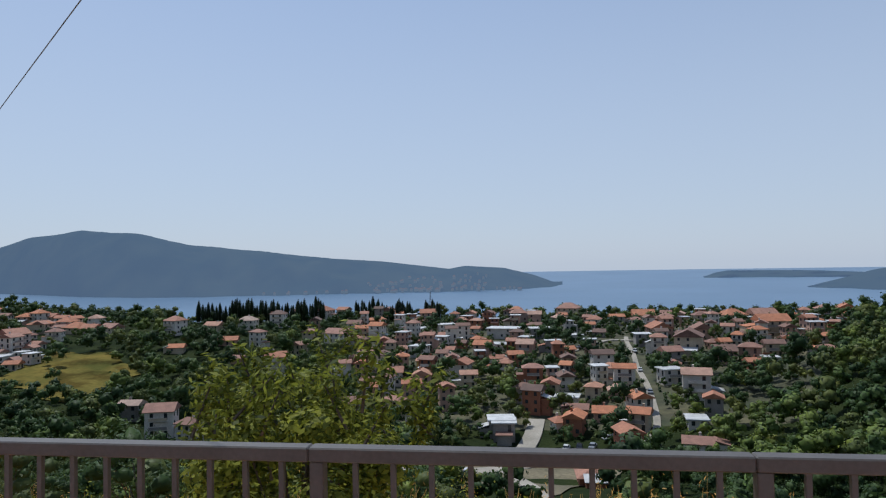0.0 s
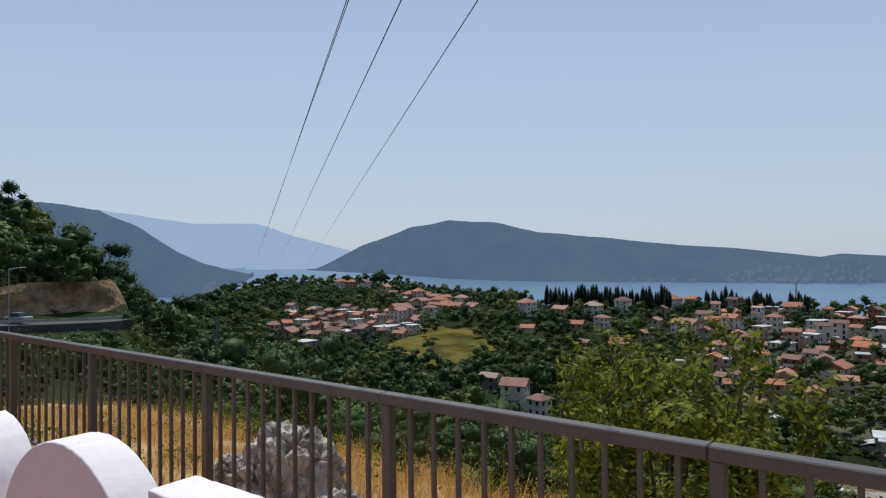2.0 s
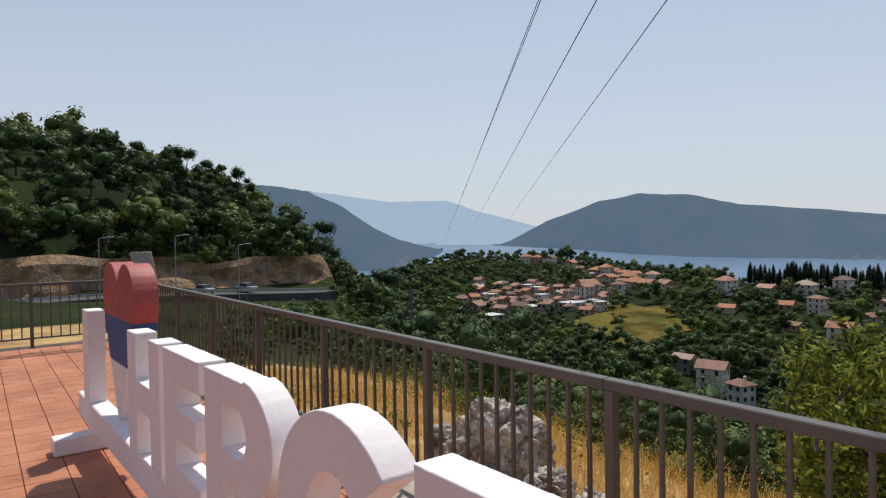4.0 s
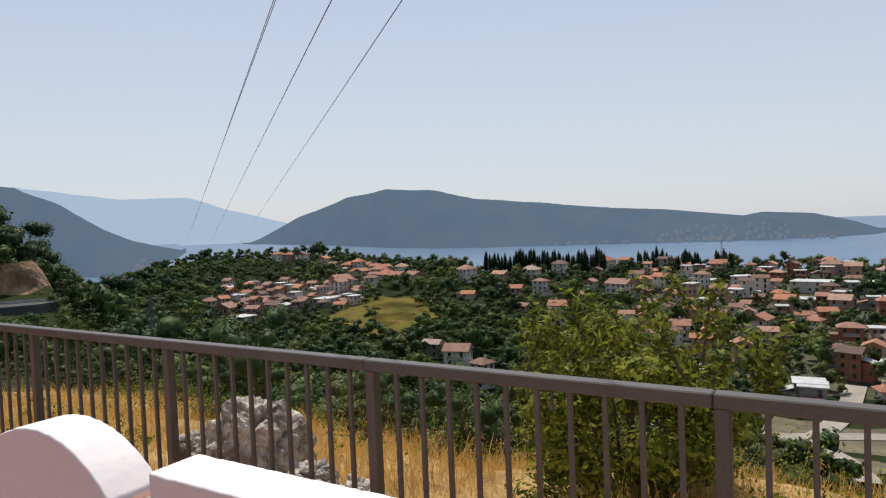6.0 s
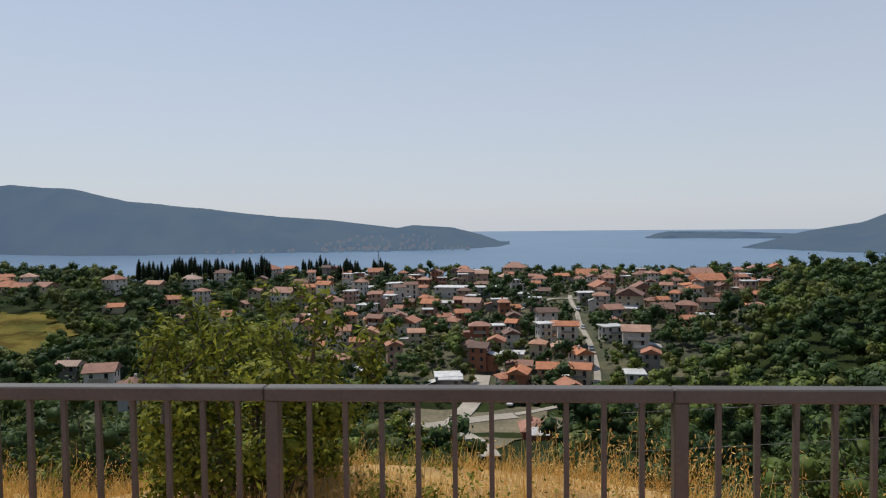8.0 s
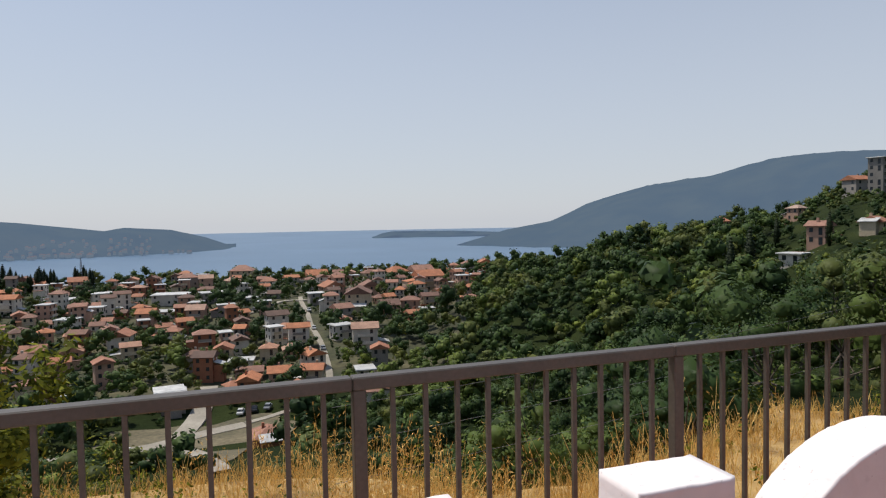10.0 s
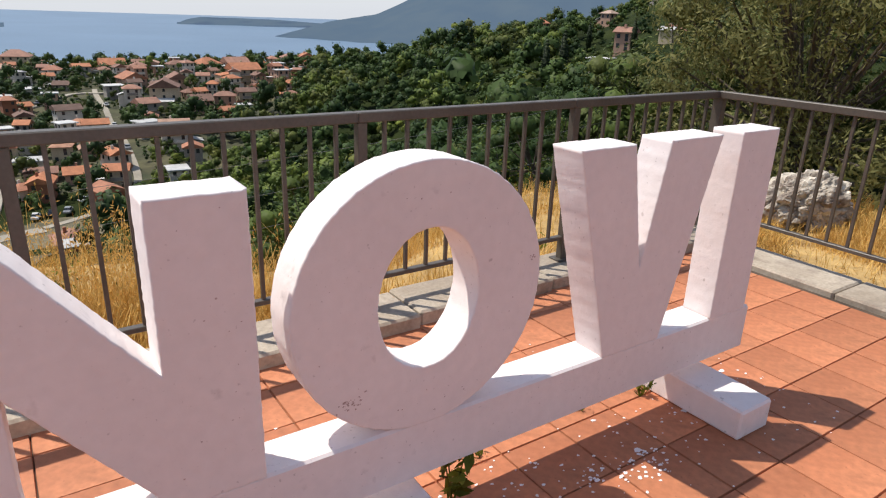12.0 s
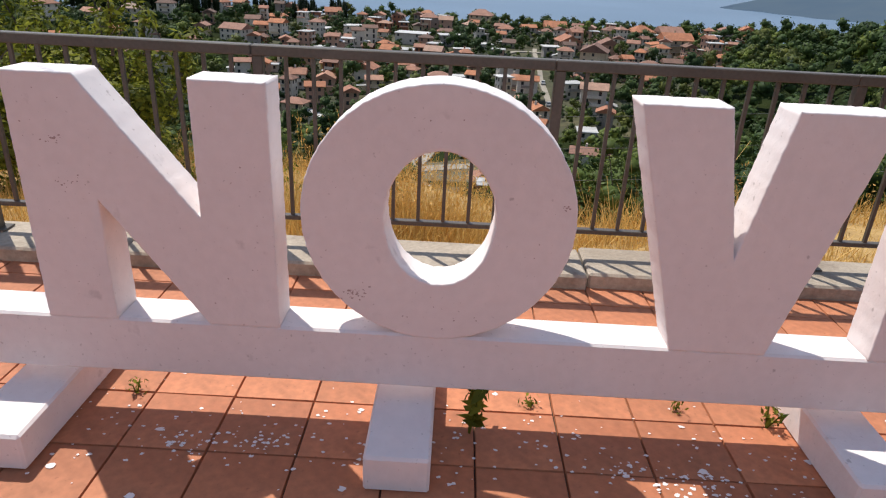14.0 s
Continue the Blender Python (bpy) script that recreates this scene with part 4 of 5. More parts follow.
def cores(centres, radii, k=.8, cuts=2, flat=.85):
    """The dense leafy mass of each lobe of a crown: a lumpy rounded body, as loose quads with soft normals."""
    g = np.linspace(-1, 1, cuts + 1)
    sides = []
    for axis in range(3):
        for sign in (-1, 1):
            for i in range(cuts):
                for j in range(cuts):
                    u = np.array([(g[i], g[j]), (g[i + 1], g[j]), (g[i + 1], g[j + 1]), (g[i], g[j + 1])])
                    if (sign > 0) == (axis == 1):
                        u = u[::-1]
                    sides.append(np.insert(u, axis, sign, axis=1))
    unit = np.array(sides)
    unit /= np.linalg.norm(unit, axis=2)[:, :, None]
    out, mid = [], np.mean(np.array(centres, float), axis=0)
    for c, r in zip(centres, radii):
        lump = 1 + .24 * np.sin(unit[..., 0] * 5.1 + c[0] * 7) * np.sin(unit[..., 1] * 4.3 + c[1] * 5) + .16 * np.sin(unit[..., 2] * 6.2 + c[2] * 9 + unit[..., 0] * 3)
        pos = unit * lump[..., None] * r * k * np.array((1, 1, flat)) + np.array(c)
        soft = unit * .8 + (pos - mid) / (np.linalg.norm(pos - mid, axis=2)[:, :, None] + 1e-9) * .35
        soft /= np.linalg.norm(soft, axis=2)[:, :, None]
        out.append(np.concatenate([pos, soft], axis=1))
    return np.concatenate(out)


def limb(bm, a, b, r0, r1, sides=6):
    a, b = Vector(a), Vector(b)
    m = Matrix.Translation((a + b) / 2) @ (b - a).to_track_quat("Z", "Y").to_matrix().to_4x4()
    bmesh.ops.create_cone(bm, cap_ends=True, segments=sides, radius1=r0, radius2=r1, depth=(b - a).length, matrix=m)


def lobed(rs, height, spread_, count, low=.35, lob=(.30, .52)):
    c, r = [], []
    for i in range(count):
        a, f = rs.random() * 6.283, rs.random()
        q = spread_ * (1 - .35 * f) * math.sqrt(rs.random())
        c.append((q * math.cos(a), q * math.sin(a), height * (low + (.95 - low) * f) - .25 * q))
        r.append(spread_ * rs.uniform(*lob))
    return c, r


def build_tree(name, label, category, height, spread_, lobes, n, size, material, seed, group="", low=.35, shell=.35, trunk_r=.12, slim=.55, lob=(.30, .52), solid=0.0, blend=.75):
    rs = np.random.RandomState(seed)
    root = tagged(new(name), label, category, group)
    c, r = lobed(rs, height, spread_, lobes, low, lob)
    bm = bmesh.new()
    limb(bm, (0, 0, -.4), (0, 0, height * .3), trunk_r, trunk_r * .75, 8)
    for p in c:
        limb(bm, (0, 0, height * .28), p, trunk_r * .45, trunk_r * .1, 5)
    part("trunk", bm, M_BARK, root)
    q = leaves(rs, c, r, n, size, slim, shell, blend=blend)
    if solid:
        q = np.concatenate([q, cores(c, r, solid, 2, .8)])
    cr = new("crown", quads_mesh("crown", q, material))
    cr.parent = root
    return root


# the olive-green shrub tree just behind the railing
bush = build_tree("small_tree", "small broad-leaved tree with yellow-green leaves behind the railing", "tree", 2.85, 1.22, 70, 26000, .024, M_LEAF, 3, low=.2, shell=.8, trunk_r=.05, lob=(.13, .25), blend=.15)
bush.matrix_world = pose(2.38, 4.70, -2.12) @ Matrix.Diagonal((1.32, 1.2, 1.06, 1))
# the grey-green tree beyond the corner of the railing
big = build_tree("tree", "grey-green olive-like tree with thin upright twigs beyond the railing corner", "tree", 4.3, 2.3, 90, 42000, .036, M_LEAF_GREY, 8, low=.2, shell=.85, trunk_r=.09, slim=.34, lob=(.15, .27), blend=.4)
big.matrix_world = pose(13.85, 3.05, -1.25) @ Matrix.Diagonal((1.0, 1.0, 1.1, 1))


def twigs(parent, rs, base, n, length, material):
    """Upright sprays of leaves that stand out over the crown."""
    q = []
    for i in range(n):
        a = rs.random() * 6.283
        p = Vector((base[0] + math.cos(a) * rs.random() * 1.9 * length, base[1] + math.sin(a) * rs.random() * 1.9 * length, base[2] + rs.uniform(-.7, .1)))
        d = Vector((rs.normal() * .35, rs.normal() * .35, 1)).normalized() * length * rs.uniform(.6, 1.2)
        bm = bmesh.new()
        limb(bm, p, p + d, .012, .004, 4)
        part("twig", bm, M_BARK, parent)
        c = [tuple(p + d * f) for f in np.linspace(.25, 1, 7)]
        q.append(leaves(rs, c, [.10] * 7, 110, .034, .34, .9, 1.0))
    ob = new("spray", quads_mesh("spray", np.concatenate(q), material))
    ob.parent = parent


twigs(bush, np.random.RandomState(14), (0, 0, 2.55), 46, .5, M_LEAF)
twigs(big, np.random.RandomState(4), (0, 0, 3.75), 44, .85, M_LEAF_GREY)

# ---- scrub close to the railing ----
SHRUBS = [build_tree("shrub", "dense evergreen shrub on the hillside", "shrub", 2.2 + .5 * (k % 3), 1.35 + .2 * (k % 3), 16 if k < 3 else 9, 2100 if k < 3 else 480, .038 if k < 3 else .085, (M_WOODS[3], M_WOODS[1], M_WOODS[2])[k % 3], 30 + k,
                     "scrub on the hillside", .15, .5, .05, slim=.6, lob=(.24, .42), solid=.42) for k in range(6)]
srnd = random.Random(9)


def shrub_at(az, r, k, scale, sink=.2):
    k += 3 if r > 34 else 0
    p = on_ground(az, r, sink)
    m = Matrix.Translation(p) @ Matrix.Rotation(srnd.uniform(0, 6.28), 4, "Z")
    if ("SHRUBS", k) not in PLACED:
        PLACED.add(("SHRUBS", k))
        SHRUBS[k].scale = (scale,) * 3
        SHRUBS[k].matrix_world = m @ Matrix.Diagonal((scale, scale, scale, 1))
        return
    ob = copy_thing(SHRUBS[k], m)
    ob.scale = (scale,) * 3


for i in range(44):
    az, r = srnd.uniform(33, 74), srnd.uniform(9, 30)
    if r < 10.5 and az > 66:
        continue
    low = max((1.2 if az > 60 else -.035 * r) + 1.7 - ground_z(*from_eye(az, r, 0).xy), .5) / (2.3 + .5 * (i % 3))
    shrub_at(az, r, i % 3, min(srnd.uniform(.75, 1.2), low))
for i in range(24):
    az, r = srnd.uniform(-76, -44), srnd.uniform(9, 34)
    if az < -60 and r < 17:
        r += 9
    shrub_at(az, r, i % 3, srnd.uniform(.25, .5) if az < -54 else srnd.uniform(.5, 1.0))
for i in range(18):
    shrub_at(srnd.uniform(-64, -50), srnd.uniform(26, 48), (0, 2)[i % 2], srnd.uniform(.5, .9))
for i in range(30):
    shrub_at(-84 + 21 * i / 29 + srnd.uniform(-.3, .3), srnd.uniform(127.5, 133), i % 3, srnd.uniform(.9, 1.5))
for i in range(84):
    az, r = srnd.uniform(-82, -57), srnd.uniform(52, 112)
    top = EYE.z - r * math.tan(radians(srnd.uniform(4.9, 5.8) if az < -65 else srnd.uniform(4.0, 5.2)))
    p = from_eye(az, r, 0)
    shrub_at(az, r, (0, 2, 1, 0)[i % 4], min(max((top - ground_z(p.x, p.y)) / (2.2 + .5 * ((0, 2, 1, 0)[i % 4])), .4), 2.0))
for i in range(18):
    shrub_at(srnd.uniform(-82, -64.5), srnd.uniform(121.5, 123.2), i % 3, srnd.uniform(.45, 1.0))
for i in range(9):
    shrub_at(-64.2 + i * .42, srnd.uniform(117, 126), i % 3, srnd.uniform(1.6, 2.2))
for i in range(26):
    shrub_at(srnd.uniform(-46, -8), srnd.uniform(7.5, 14), i % 3, srnd.uniform(.35, .6))
for i in range(28):
    shrub_at(srnd.uniform(19, 46), srnd.uniform(7.0, 12), i % 2, srnd.uniform(.4, .75), .35)
for i in range(12):
    shrub_at(srnd.uniform(2, 34), srnd.uniform(10.5, 16), i % 3, srnd.uniform(.4, .7))

# ---- woods ----
TREES = [build_tree("tree", ("tall dark green broad-leaved tree on the wooded slope", "round green broad-leaved tree on the wooded slope", "spreading olive green tree on the wooded slope", "bushy dark green tree on the wooded slope")[k], "tree",
                    (8.5, 7, 6, 7.5)[k], (2.6, 2.9, 3.1, 2.4)[k], (10, 9, 9, 8)[k], 1150, .15, M_WOODS[k], 50 + k, "trees of the wooded slopes", .3, .24, .16, slim=.7, lob=(.34, .54), solid=.6) for k in range(4)]
trnd = random.Random(17)
near_count = [0]


def tree_at(p, k, scale):
    m = Matrix.Translation(p) @ Matrix.Rotation(trnd.uniform(0, 6.28), 4, "Z")
    if ("TREES", k) not in PLACED:
        PLACED.add(("TREES", k))
        TREES[k].matrix_world = m @ Matrix.Diagonal((scale, scale, scale, 1))
        return
    copy_thing(TREES[k], m).scale = (scale,) * 3


def built_on(x, y, margin):
    return any((x - a) ** 2 + (y - b) ** 2 < (s + margin) ** 2 for a, b, s in LOTS) or any((x - a) ** 2 + (y - b) ** 2 < (s + .8) ** 2 for a, b, s in ROADS) or any(inside(x, y, f) for f in FIELDS) and trnd.random() < .86


FAR_PROTO = []
for k in range(7):
    rs = np.random.RandomState(90 + k)
    hgt, spr = rs.uniform(5.5, 8.5), rs.uniform(2.4, 3.4)
    c, r = lobed(rs, hgt, spr, 5, .35, (.38, .60))
    FAR_PROTO.append(np.concatenate([cores(c, r, .66), leaves(rs, c, r, 140, .36, .8, .2, .85)]))


FINE_PROTO = []
for k in range(3):
    rs = np.random.RandomState(190 + k)
    c, r = lobed(rs, 5.5 + k, 2.4, 8, .3, (.34, .56))
    FINE_PROTO.append(np.concatenate([cores(c, r, .6), leaves(rs, c, r, 640, .16, .75, .22, .85)]))
BUSH_PROTO = []
for k in range(4):
    rs = np.random.RandomState(290 + k)
    c, r = lobed(rs, 2.2 + .5 * k, 1.3, 3, .3, (.4, .65))
    BUSH_PROTO.append(np.concatenate([cores(c, r, .7), leaves(rs, c, r, 36, .30, .8, .2, .9)]))


def in_town(az, r):
    return -16 < az < 21 and 185 < r < 440 and not (-10 < az < -2 and r < 262) and not (az > 12 and r < 262)


SIGHT = [(math.degrees(math.atan2(x - EYE.x, y - EYE.y)), math.hypot(x - EYE.x, y - EYE.y), math.degrees((h + 1.5) / math.hypot(x - EYE.x, y - EYE.y))) for x, y, h in LOTS]


def brow():
    """For each whole bearing: how high the land and its lower growth stand before a distance, as a slope."""
    out = {}
    for az in range(-95, 73):
        best, rows = -9.0, []
        for r in range(20, 640, 10):
            p = from_eye(az, r, 0)
            rows.append(best)
            best = max(best, (ground_z(p.x, p.y) + (3.0 if r > 90 else 0) - 1.9) / r)
        out[az] = rows
    return out


def build_woods():
    far = {}
    hidden = brow()
    for band, (r0, r1, step) in enumerate(((22, 60, 5.0), (60, 140, 6.0), (140, 260, 6.9), (260, 470, 7.4), (470, 600, 8.5))):
        r = r0
        while r < r1:
            az = -93.0
            while az < 70:
                a, rr = az + trnd.uniform(-.5, .5) * math.degrees(step / r), r + trnd.uniform(-.5, .5) * step
                az += math.degrees(step / r)
                p = on_ground(a, rr, .3)
                if p.z < SEA_Z + 3:
                    continue
                if (p.z + 10 - 1.7) / rr < hidden[min(max(round(a), -95), 72)][max(int((rr - 30) / 10), 0)]:
                    continue
                if rr < 75 and -45 < a < 25 or rr > 470 and a > -32:
                    continue
                if -7 < a < 6.5 and 84 < rr < 165 and trnd.random() < .85:
                    continue
                if a > 44 and rr < 60:
                    continue
                if a < -52 and rr < 70:
                    continue
                if a < -61 and rr < 127:
                    continue
                town = in_town(a, rr)
                if town and trnd.random() < .06:
                    continue
                if built_on(p.x, p.y, .7 if town else 2.5):
                    continue
                screened = any(abs(a - la) < lw and lr - (13 if town else 22 if a > -17 else 34) < rr < lr for la, lr, lw in SIGHT)
                s = ((.6 if a > -17 else .5) if screened else 1) * trnd.choice((.7, .85, 1.0, 1.2, 1.5)) * trnd.uniform(.9, 1.1) * (.88 if town else .6 if rr > 395 and -31 < a < -8 else 1.0) * (.75 if rr < 60 else .5 if 46 < a < 58 and rr < 330 else .8 if 36 < a < 47 and rr > 240 or a < -46 and rr > 400 else 1)
                visible_near = (rr < 130 and 24 < a < 62) or (a < -60 and rr < 190)
                if visible_near and near_count[0] < 200 and trnd.random() < .6:
                    near_count[0] += 1
                    tree_at(p, trnd.randrange(4), s)
                    continue
                q = FINE_PROTO[trnd.randrange(3)] if rr < 130 and (a > 8 or rr < 95) else FAR_PROTO[trnd.randrange(len(FAR_PROTO))]
                patch = noise.noise(Vector((p.x * .03, p.y * .03, 1))) + trnd.uniform(-.45, .45)
                tone = 0 if patch < -.2 else 1 if patch < .18 else 2 if patch < .45 else 3
                far.setdefault((town, tone), []).append(moved(q, trnd.uniform(0, 6.28), s * np.array((1, 1, trnd.uniform(.8, 1.15))), p))
            r += step * .95
    # low bushes and orchard trees in the gardens
    r = 188.0
    while r < 436:
        az = -16.0
        while az < 21:
            a, rr = az + trnd.uniform(-.5, .5) * math.degrees(4.6 / r), r + trnd.uniform(-2.4, 2.4)
            az += math.degrees(4.6 / r)
            p = on_ground(a, rr, .2)
            if not in_town(a, rr) or trnd.random() < .25 or built_on(p.x, p.y, -.6):
                continue
            far.setdefault((True, trnd.choice((0, 1, 1, 2, 3))), []).append(moved(BUSH_PROTO[trnd.randrange(4)], trnd.uniform(0, 6.28), trnd.uniform(.5, 1.15), p))
        r += 4.8
    words = ("dark green", "mid green", "olive green", "bright green")
    for (town, tone), q in sorted(far.items()):
        label = words[tone] + (" garden trees between the houses of the town" if town else " broad-leaved woods covering the slopes")
        tagged(new("woods", quads_mesh("woods", np.concatenate(q), M_WOODS[tone])), label, "trees", kind="stuff")


build_woods()


for az, r, sc in ((-.9, 428, 1.15), (8.9, 430, 1.1), (12.6, 425, .9), (-1.6, 430, .8), (27, 330, 1.2)):
    tree_at(on_ground(az, r, .3), 1, sc)


# ---- cypresses on the ridge ----
def build_cypress():
    rs = np.random.RandomState(6)
    root = tagged(new("cypress"), "tall narrow dark cypress on the ridge above the sea", "cypress", "cypresses on the ridge")
    z = np.linspace(.8, 11, 16)
    rad = 1.15 * np.sin(np.clip((z + 1.5) / 13, 0, 1) * math.pi) ** .8 + .12
    bm = bmesh.new()
    limb(bm, (0, 0, -.5), (0, 0, 9), .18, .05)
    part("trunk", bm, M_BARK, root)
    cr = new("crown", quads_mesh("crown", np.concatenate([cores([(0, 0, float(v)) for v in z], rad, .72), leaves(rs, [(0, 0, float(v)) for v in z], rad, 480, .30, .4, .25, 1.1)]), M_LEAF_DARK))
    cr.parent = root
    return root


cyp = build_cypress()
crnd = random.Random(2)
first = True
for a0, a1, n in ((-29.5, -19, 46), (-16.5, -11.5, 20), (-10.4, -9.0, 7), (-13, -11, 4)):
    for i in range(n):
        p = on_ground(a0 + (a1 - a0) * (i + crnd.uniform(-.3, .3)) / n, 425 + crnd.uniform(-12, 12), .3)
        s = crnd.uniform(.8, 1.35)
        if first:
            first = False
            cyp.matrix_world = Matrix.Translation(p)
            continue
        copy_thing(cyp, Matrix.Translation(p)).scale = (s * 1.15, s * 1.15, s)
for az, r, s in ((43.0, 172, 1.15), (44.4, 176, 1.25), (41, 170, .7), (49.8, 190, .8), (29.5, 250, .6), (46.2, 230, .9)):
    copy_thing(cyp, Matrix.Translation(on_ground(az, r, .3))).scale = (s, s, s)


# ---- dry grass ----
def build_grass():
    rs = np.random.RandomState(12)
    blades, n = [], 150000
    for i in range(n):
        near = i % 3
        if i % 14 == 0:
            x, y = 6.0 + rs.normal() * .9, 3.2 + rs.normal() * .45
        elif near < 2:
            x, y = rs.uniform(-9.5, 11.5), 1.54 + 6.8 * rs.random() ** 1.25
        else:
            x, y = rs.uniform(10.0, 13.0), rs.uniform(-3, 2.5)
        if y > 8.3 or y < 1.54 and x < 9.75:
            continue
        clump = noise.noise(Vector((x * .9, y * .9, 5)))
        if clump < -.15 and rs.random() < .8:
            continue
        h = (.05 + .16 * rs.random()) * (1.1 + .9 * clump) * (1.25 if y > 3.2 and rs.random() < .3 else .8)
        h *= 2.0 if i % 14 == 0 else 1.0
        a = rs.random() * 6.283
        lean = h * rs.uniform(.1, 1.1)
        z = ground_z(x, y) - .02
        w = rs.uniform(.002, .0045)
        dx, dy = math.cos(a), math.sin(a)
        blades.append(((x - dy * w, y + dx * w, z), (x + dy * w, y - dx * w, z), (x + dx * lean + dy * w * .5, y + dy * lean - dx * w * .5, z + h), (x + dx * lean - dy * w * .5, y + dy * lean + dx * w * .5, z + h)))
    tagged(new("dry_grass", quads_mesh("dry_grass", np.array(blades), M_STRAW)), "golden dry grass on the slope outside the railing", "grass", kind="stuff")
    # taller oat stalks with hanging pale spikelets
    q = []
    for i in range(420):
        x, y = (rs.uniform(-1.5, 9.5), rs.uniform(2.6, 6.4)) if i > 170 else (5.85 + rs.normal() * .42, 3.3 + rs.normal() * .3)
        z, h = ground_z(x, y) - .02, rs.uniform(.25, .6) if i > 170 else rs.uniform(.55, 1.05)
        a = rs.random() * 6.283
        lean = Vector((math.cos(a), math.sin(a), 0)) * h * rs.uniform(.1, .35)
        side = Vector((-math.sin(a), math.cos(a), 0)) * .0018
        p, t = Vector((x, y, z)), Vector((x, y, z + h)) + lean
        q.append((p - side, p + side, t + side * .5, t - side * .5))
        for k in range(15):
            f = .55 + .45 * k / 14
            c = p.lerp(t, f) + Vector(rs.normal(size=3) * .03)
            d = Vector(rs.normal(size=3) * .5 + np.array([0, 0, -.7])).normalized() * .019
            s = d.cross(Vector(rs.normal(size=3))).normalized() * .0045
            q.append((c - d, c + s, c + d, c - s))
    tagged(new("wild_oats", quads_mesh("wild_oats", np.array([[tuple(v) for v in f] for f in q]), M_STRAW)), "tall dry wild oats with pale hanging heads", "grass", kind="stuff")


build_grass()


def build_weeds():
    """Low leafy weeds and seedlings between the dry grass outside the railing."""
    rs = np.random.RandomState(71)
    q = []
    for i in range(360):
        x, y = rs.uniform(-9, 11.5), rs.uniform(2.2, 9.5)
        if noise.noise(Vector((x * .5, y * .5, 12))) < -.05 or .5 < x < 3.9 and y < 4.0 or x > 4.2 and y < 5.5 and rs.random() < .75:
            continue
        z, k = ground_z(x, y), rs.uniform(.10, .30) * (1 + .12 * (y - 2))
        c = [(x + rs.normal() * k * .8, y + rs.normal() * k * .8, z + k * rs.uniform(.2, 1.3)) for j in range(6)]
        q.append(leaves(rs, c, [k * .55] * 6, 130, .02, .5, .8, .9))
    tagged(new("weeds", quads_mesh("weeds", np.concatenate(q), M_LEAF)), "low green weeds and seedlings among the dry grass", "weeds", kind="stuff")


build_weeds()

# ---- rocks ----
def build_rock(label, x, y, z, size, seed, top=1.0, turn=0.0):
    bm = bmesh.new()
    bmesh.ops.create_icosphere(bm, subdivisions=6, radius=1)
    for v in bm.verts:
        p = v.co.copy()
        d, near = noise.voronoi(p * 1.9 + Vector((seed, 0, 0)))
        block = noise.noise(near[0] * 3.7 + Vector((0, seed, 0)))
        crack = min(max((d[1] - d[0]) * 5, 0), 1)
        k = .84 + .17 * block + .2 * noise.noise(p * 1.2 + Vector((0, seed, 0))) - .09 * (1 - crack) + .10 * noise.noise(p * 4 + Vector((seed, 2, 0))) + .05 * noise.noise(p * 10) + .025 * noise.noise(p * 24)
        v.co = p * k
        if v.co.z < -.8:
            v.co.z = -.8
    m = pose(x, y, z, 0, 0, turn) @ Matrix.Diagonal((*size, 1))
    bmesh.ops.transform(bm, matrix=m, verts=bm.verts)
    return tagged(part("boulder", bm, M_ROCK, None, "", False), label, "boulder")


build_rock("large grey weathered limestone boulder behind the railing", .58, 2.16, .10, (.45, .40, .54), 3.1, turn=20)
build_rock("smaller pale limestone boulder leaning on the large one", 1.12, 2.12, -.02, (.24, .2, .25), 7.7, turn=70)
build_rock("low pale limestone block in dry grass", -.05, 2.15, .02, (.27, .2, .22), 12.3)
build_rock("small limestone block in dry grass", 1.42, 2.25, -.08, (.17, .16, .2), 15.3)
build_rock("grey limestone boulder in dry grass outside the railing", 11.45, 1.65, -.02, (.52, .36, .36), 21.9, turn=-20)


# ---- overhead cables ----
def cable(a, b, radius, sag=0.0):
    cu = bpy.data.curves.new("cable", "CURVE")
    cu.dimensions, cu.bevel_depth, cu.bevel_resolution = "3D", radius, 1
    sp = cu.splines.new("POLY")
    n = 40
    sp.points.add(n)
    for i, p in enumerate(sp.points):
        f = i / n
        c = Vector(a).lerp(Vector(b), f)
        p.co = (c.x, c.y, c.z - sag * 4 * f * (1 - f), 1)
    tmp = new("tmp", cu)
    me = bpy.data.meshes.new_from_object(tmp.evaluated_get(bpy.context.evaluated_depsgraph_get()))
    bpy.data.objects.remove(tmp)
    bpy.data.curves.remove(cu)
    me.materials.clear()
    me.materials.append(M_WIRE)
    me.name = "power_cable"
    return tagged(new("power_cable", me), "thin grey overhead power cable", "cable", "overhead cables")


# strands of an old wire fence on the slope outside the railing
for dz in (.28, .62, .95):
    tagged(cable((5.6, 4.6, ground_z(5.6, 4.6) + dz), (13.4, 5.4, ground_z(13.4, 5.4) + dz + .35), .0022, .06), "thin galvanised wire strand of a slack fence on the slope", "wire", "wire strands on the slope")
cable((-321.4, 231.4, -5.21), (23.55, -13.35, 4.84), 0.005)
cable((-313.8, 241.7, -5.30), (23.57, -14.34, 4.10), 0.005)
cable((-303.4, 254.8, -5.40), (23.15, -14.62, 4.32), 0.005)
cable((-321.0, 231.9, -5.22), (23.46, -13.32, 4.95), 0.005)


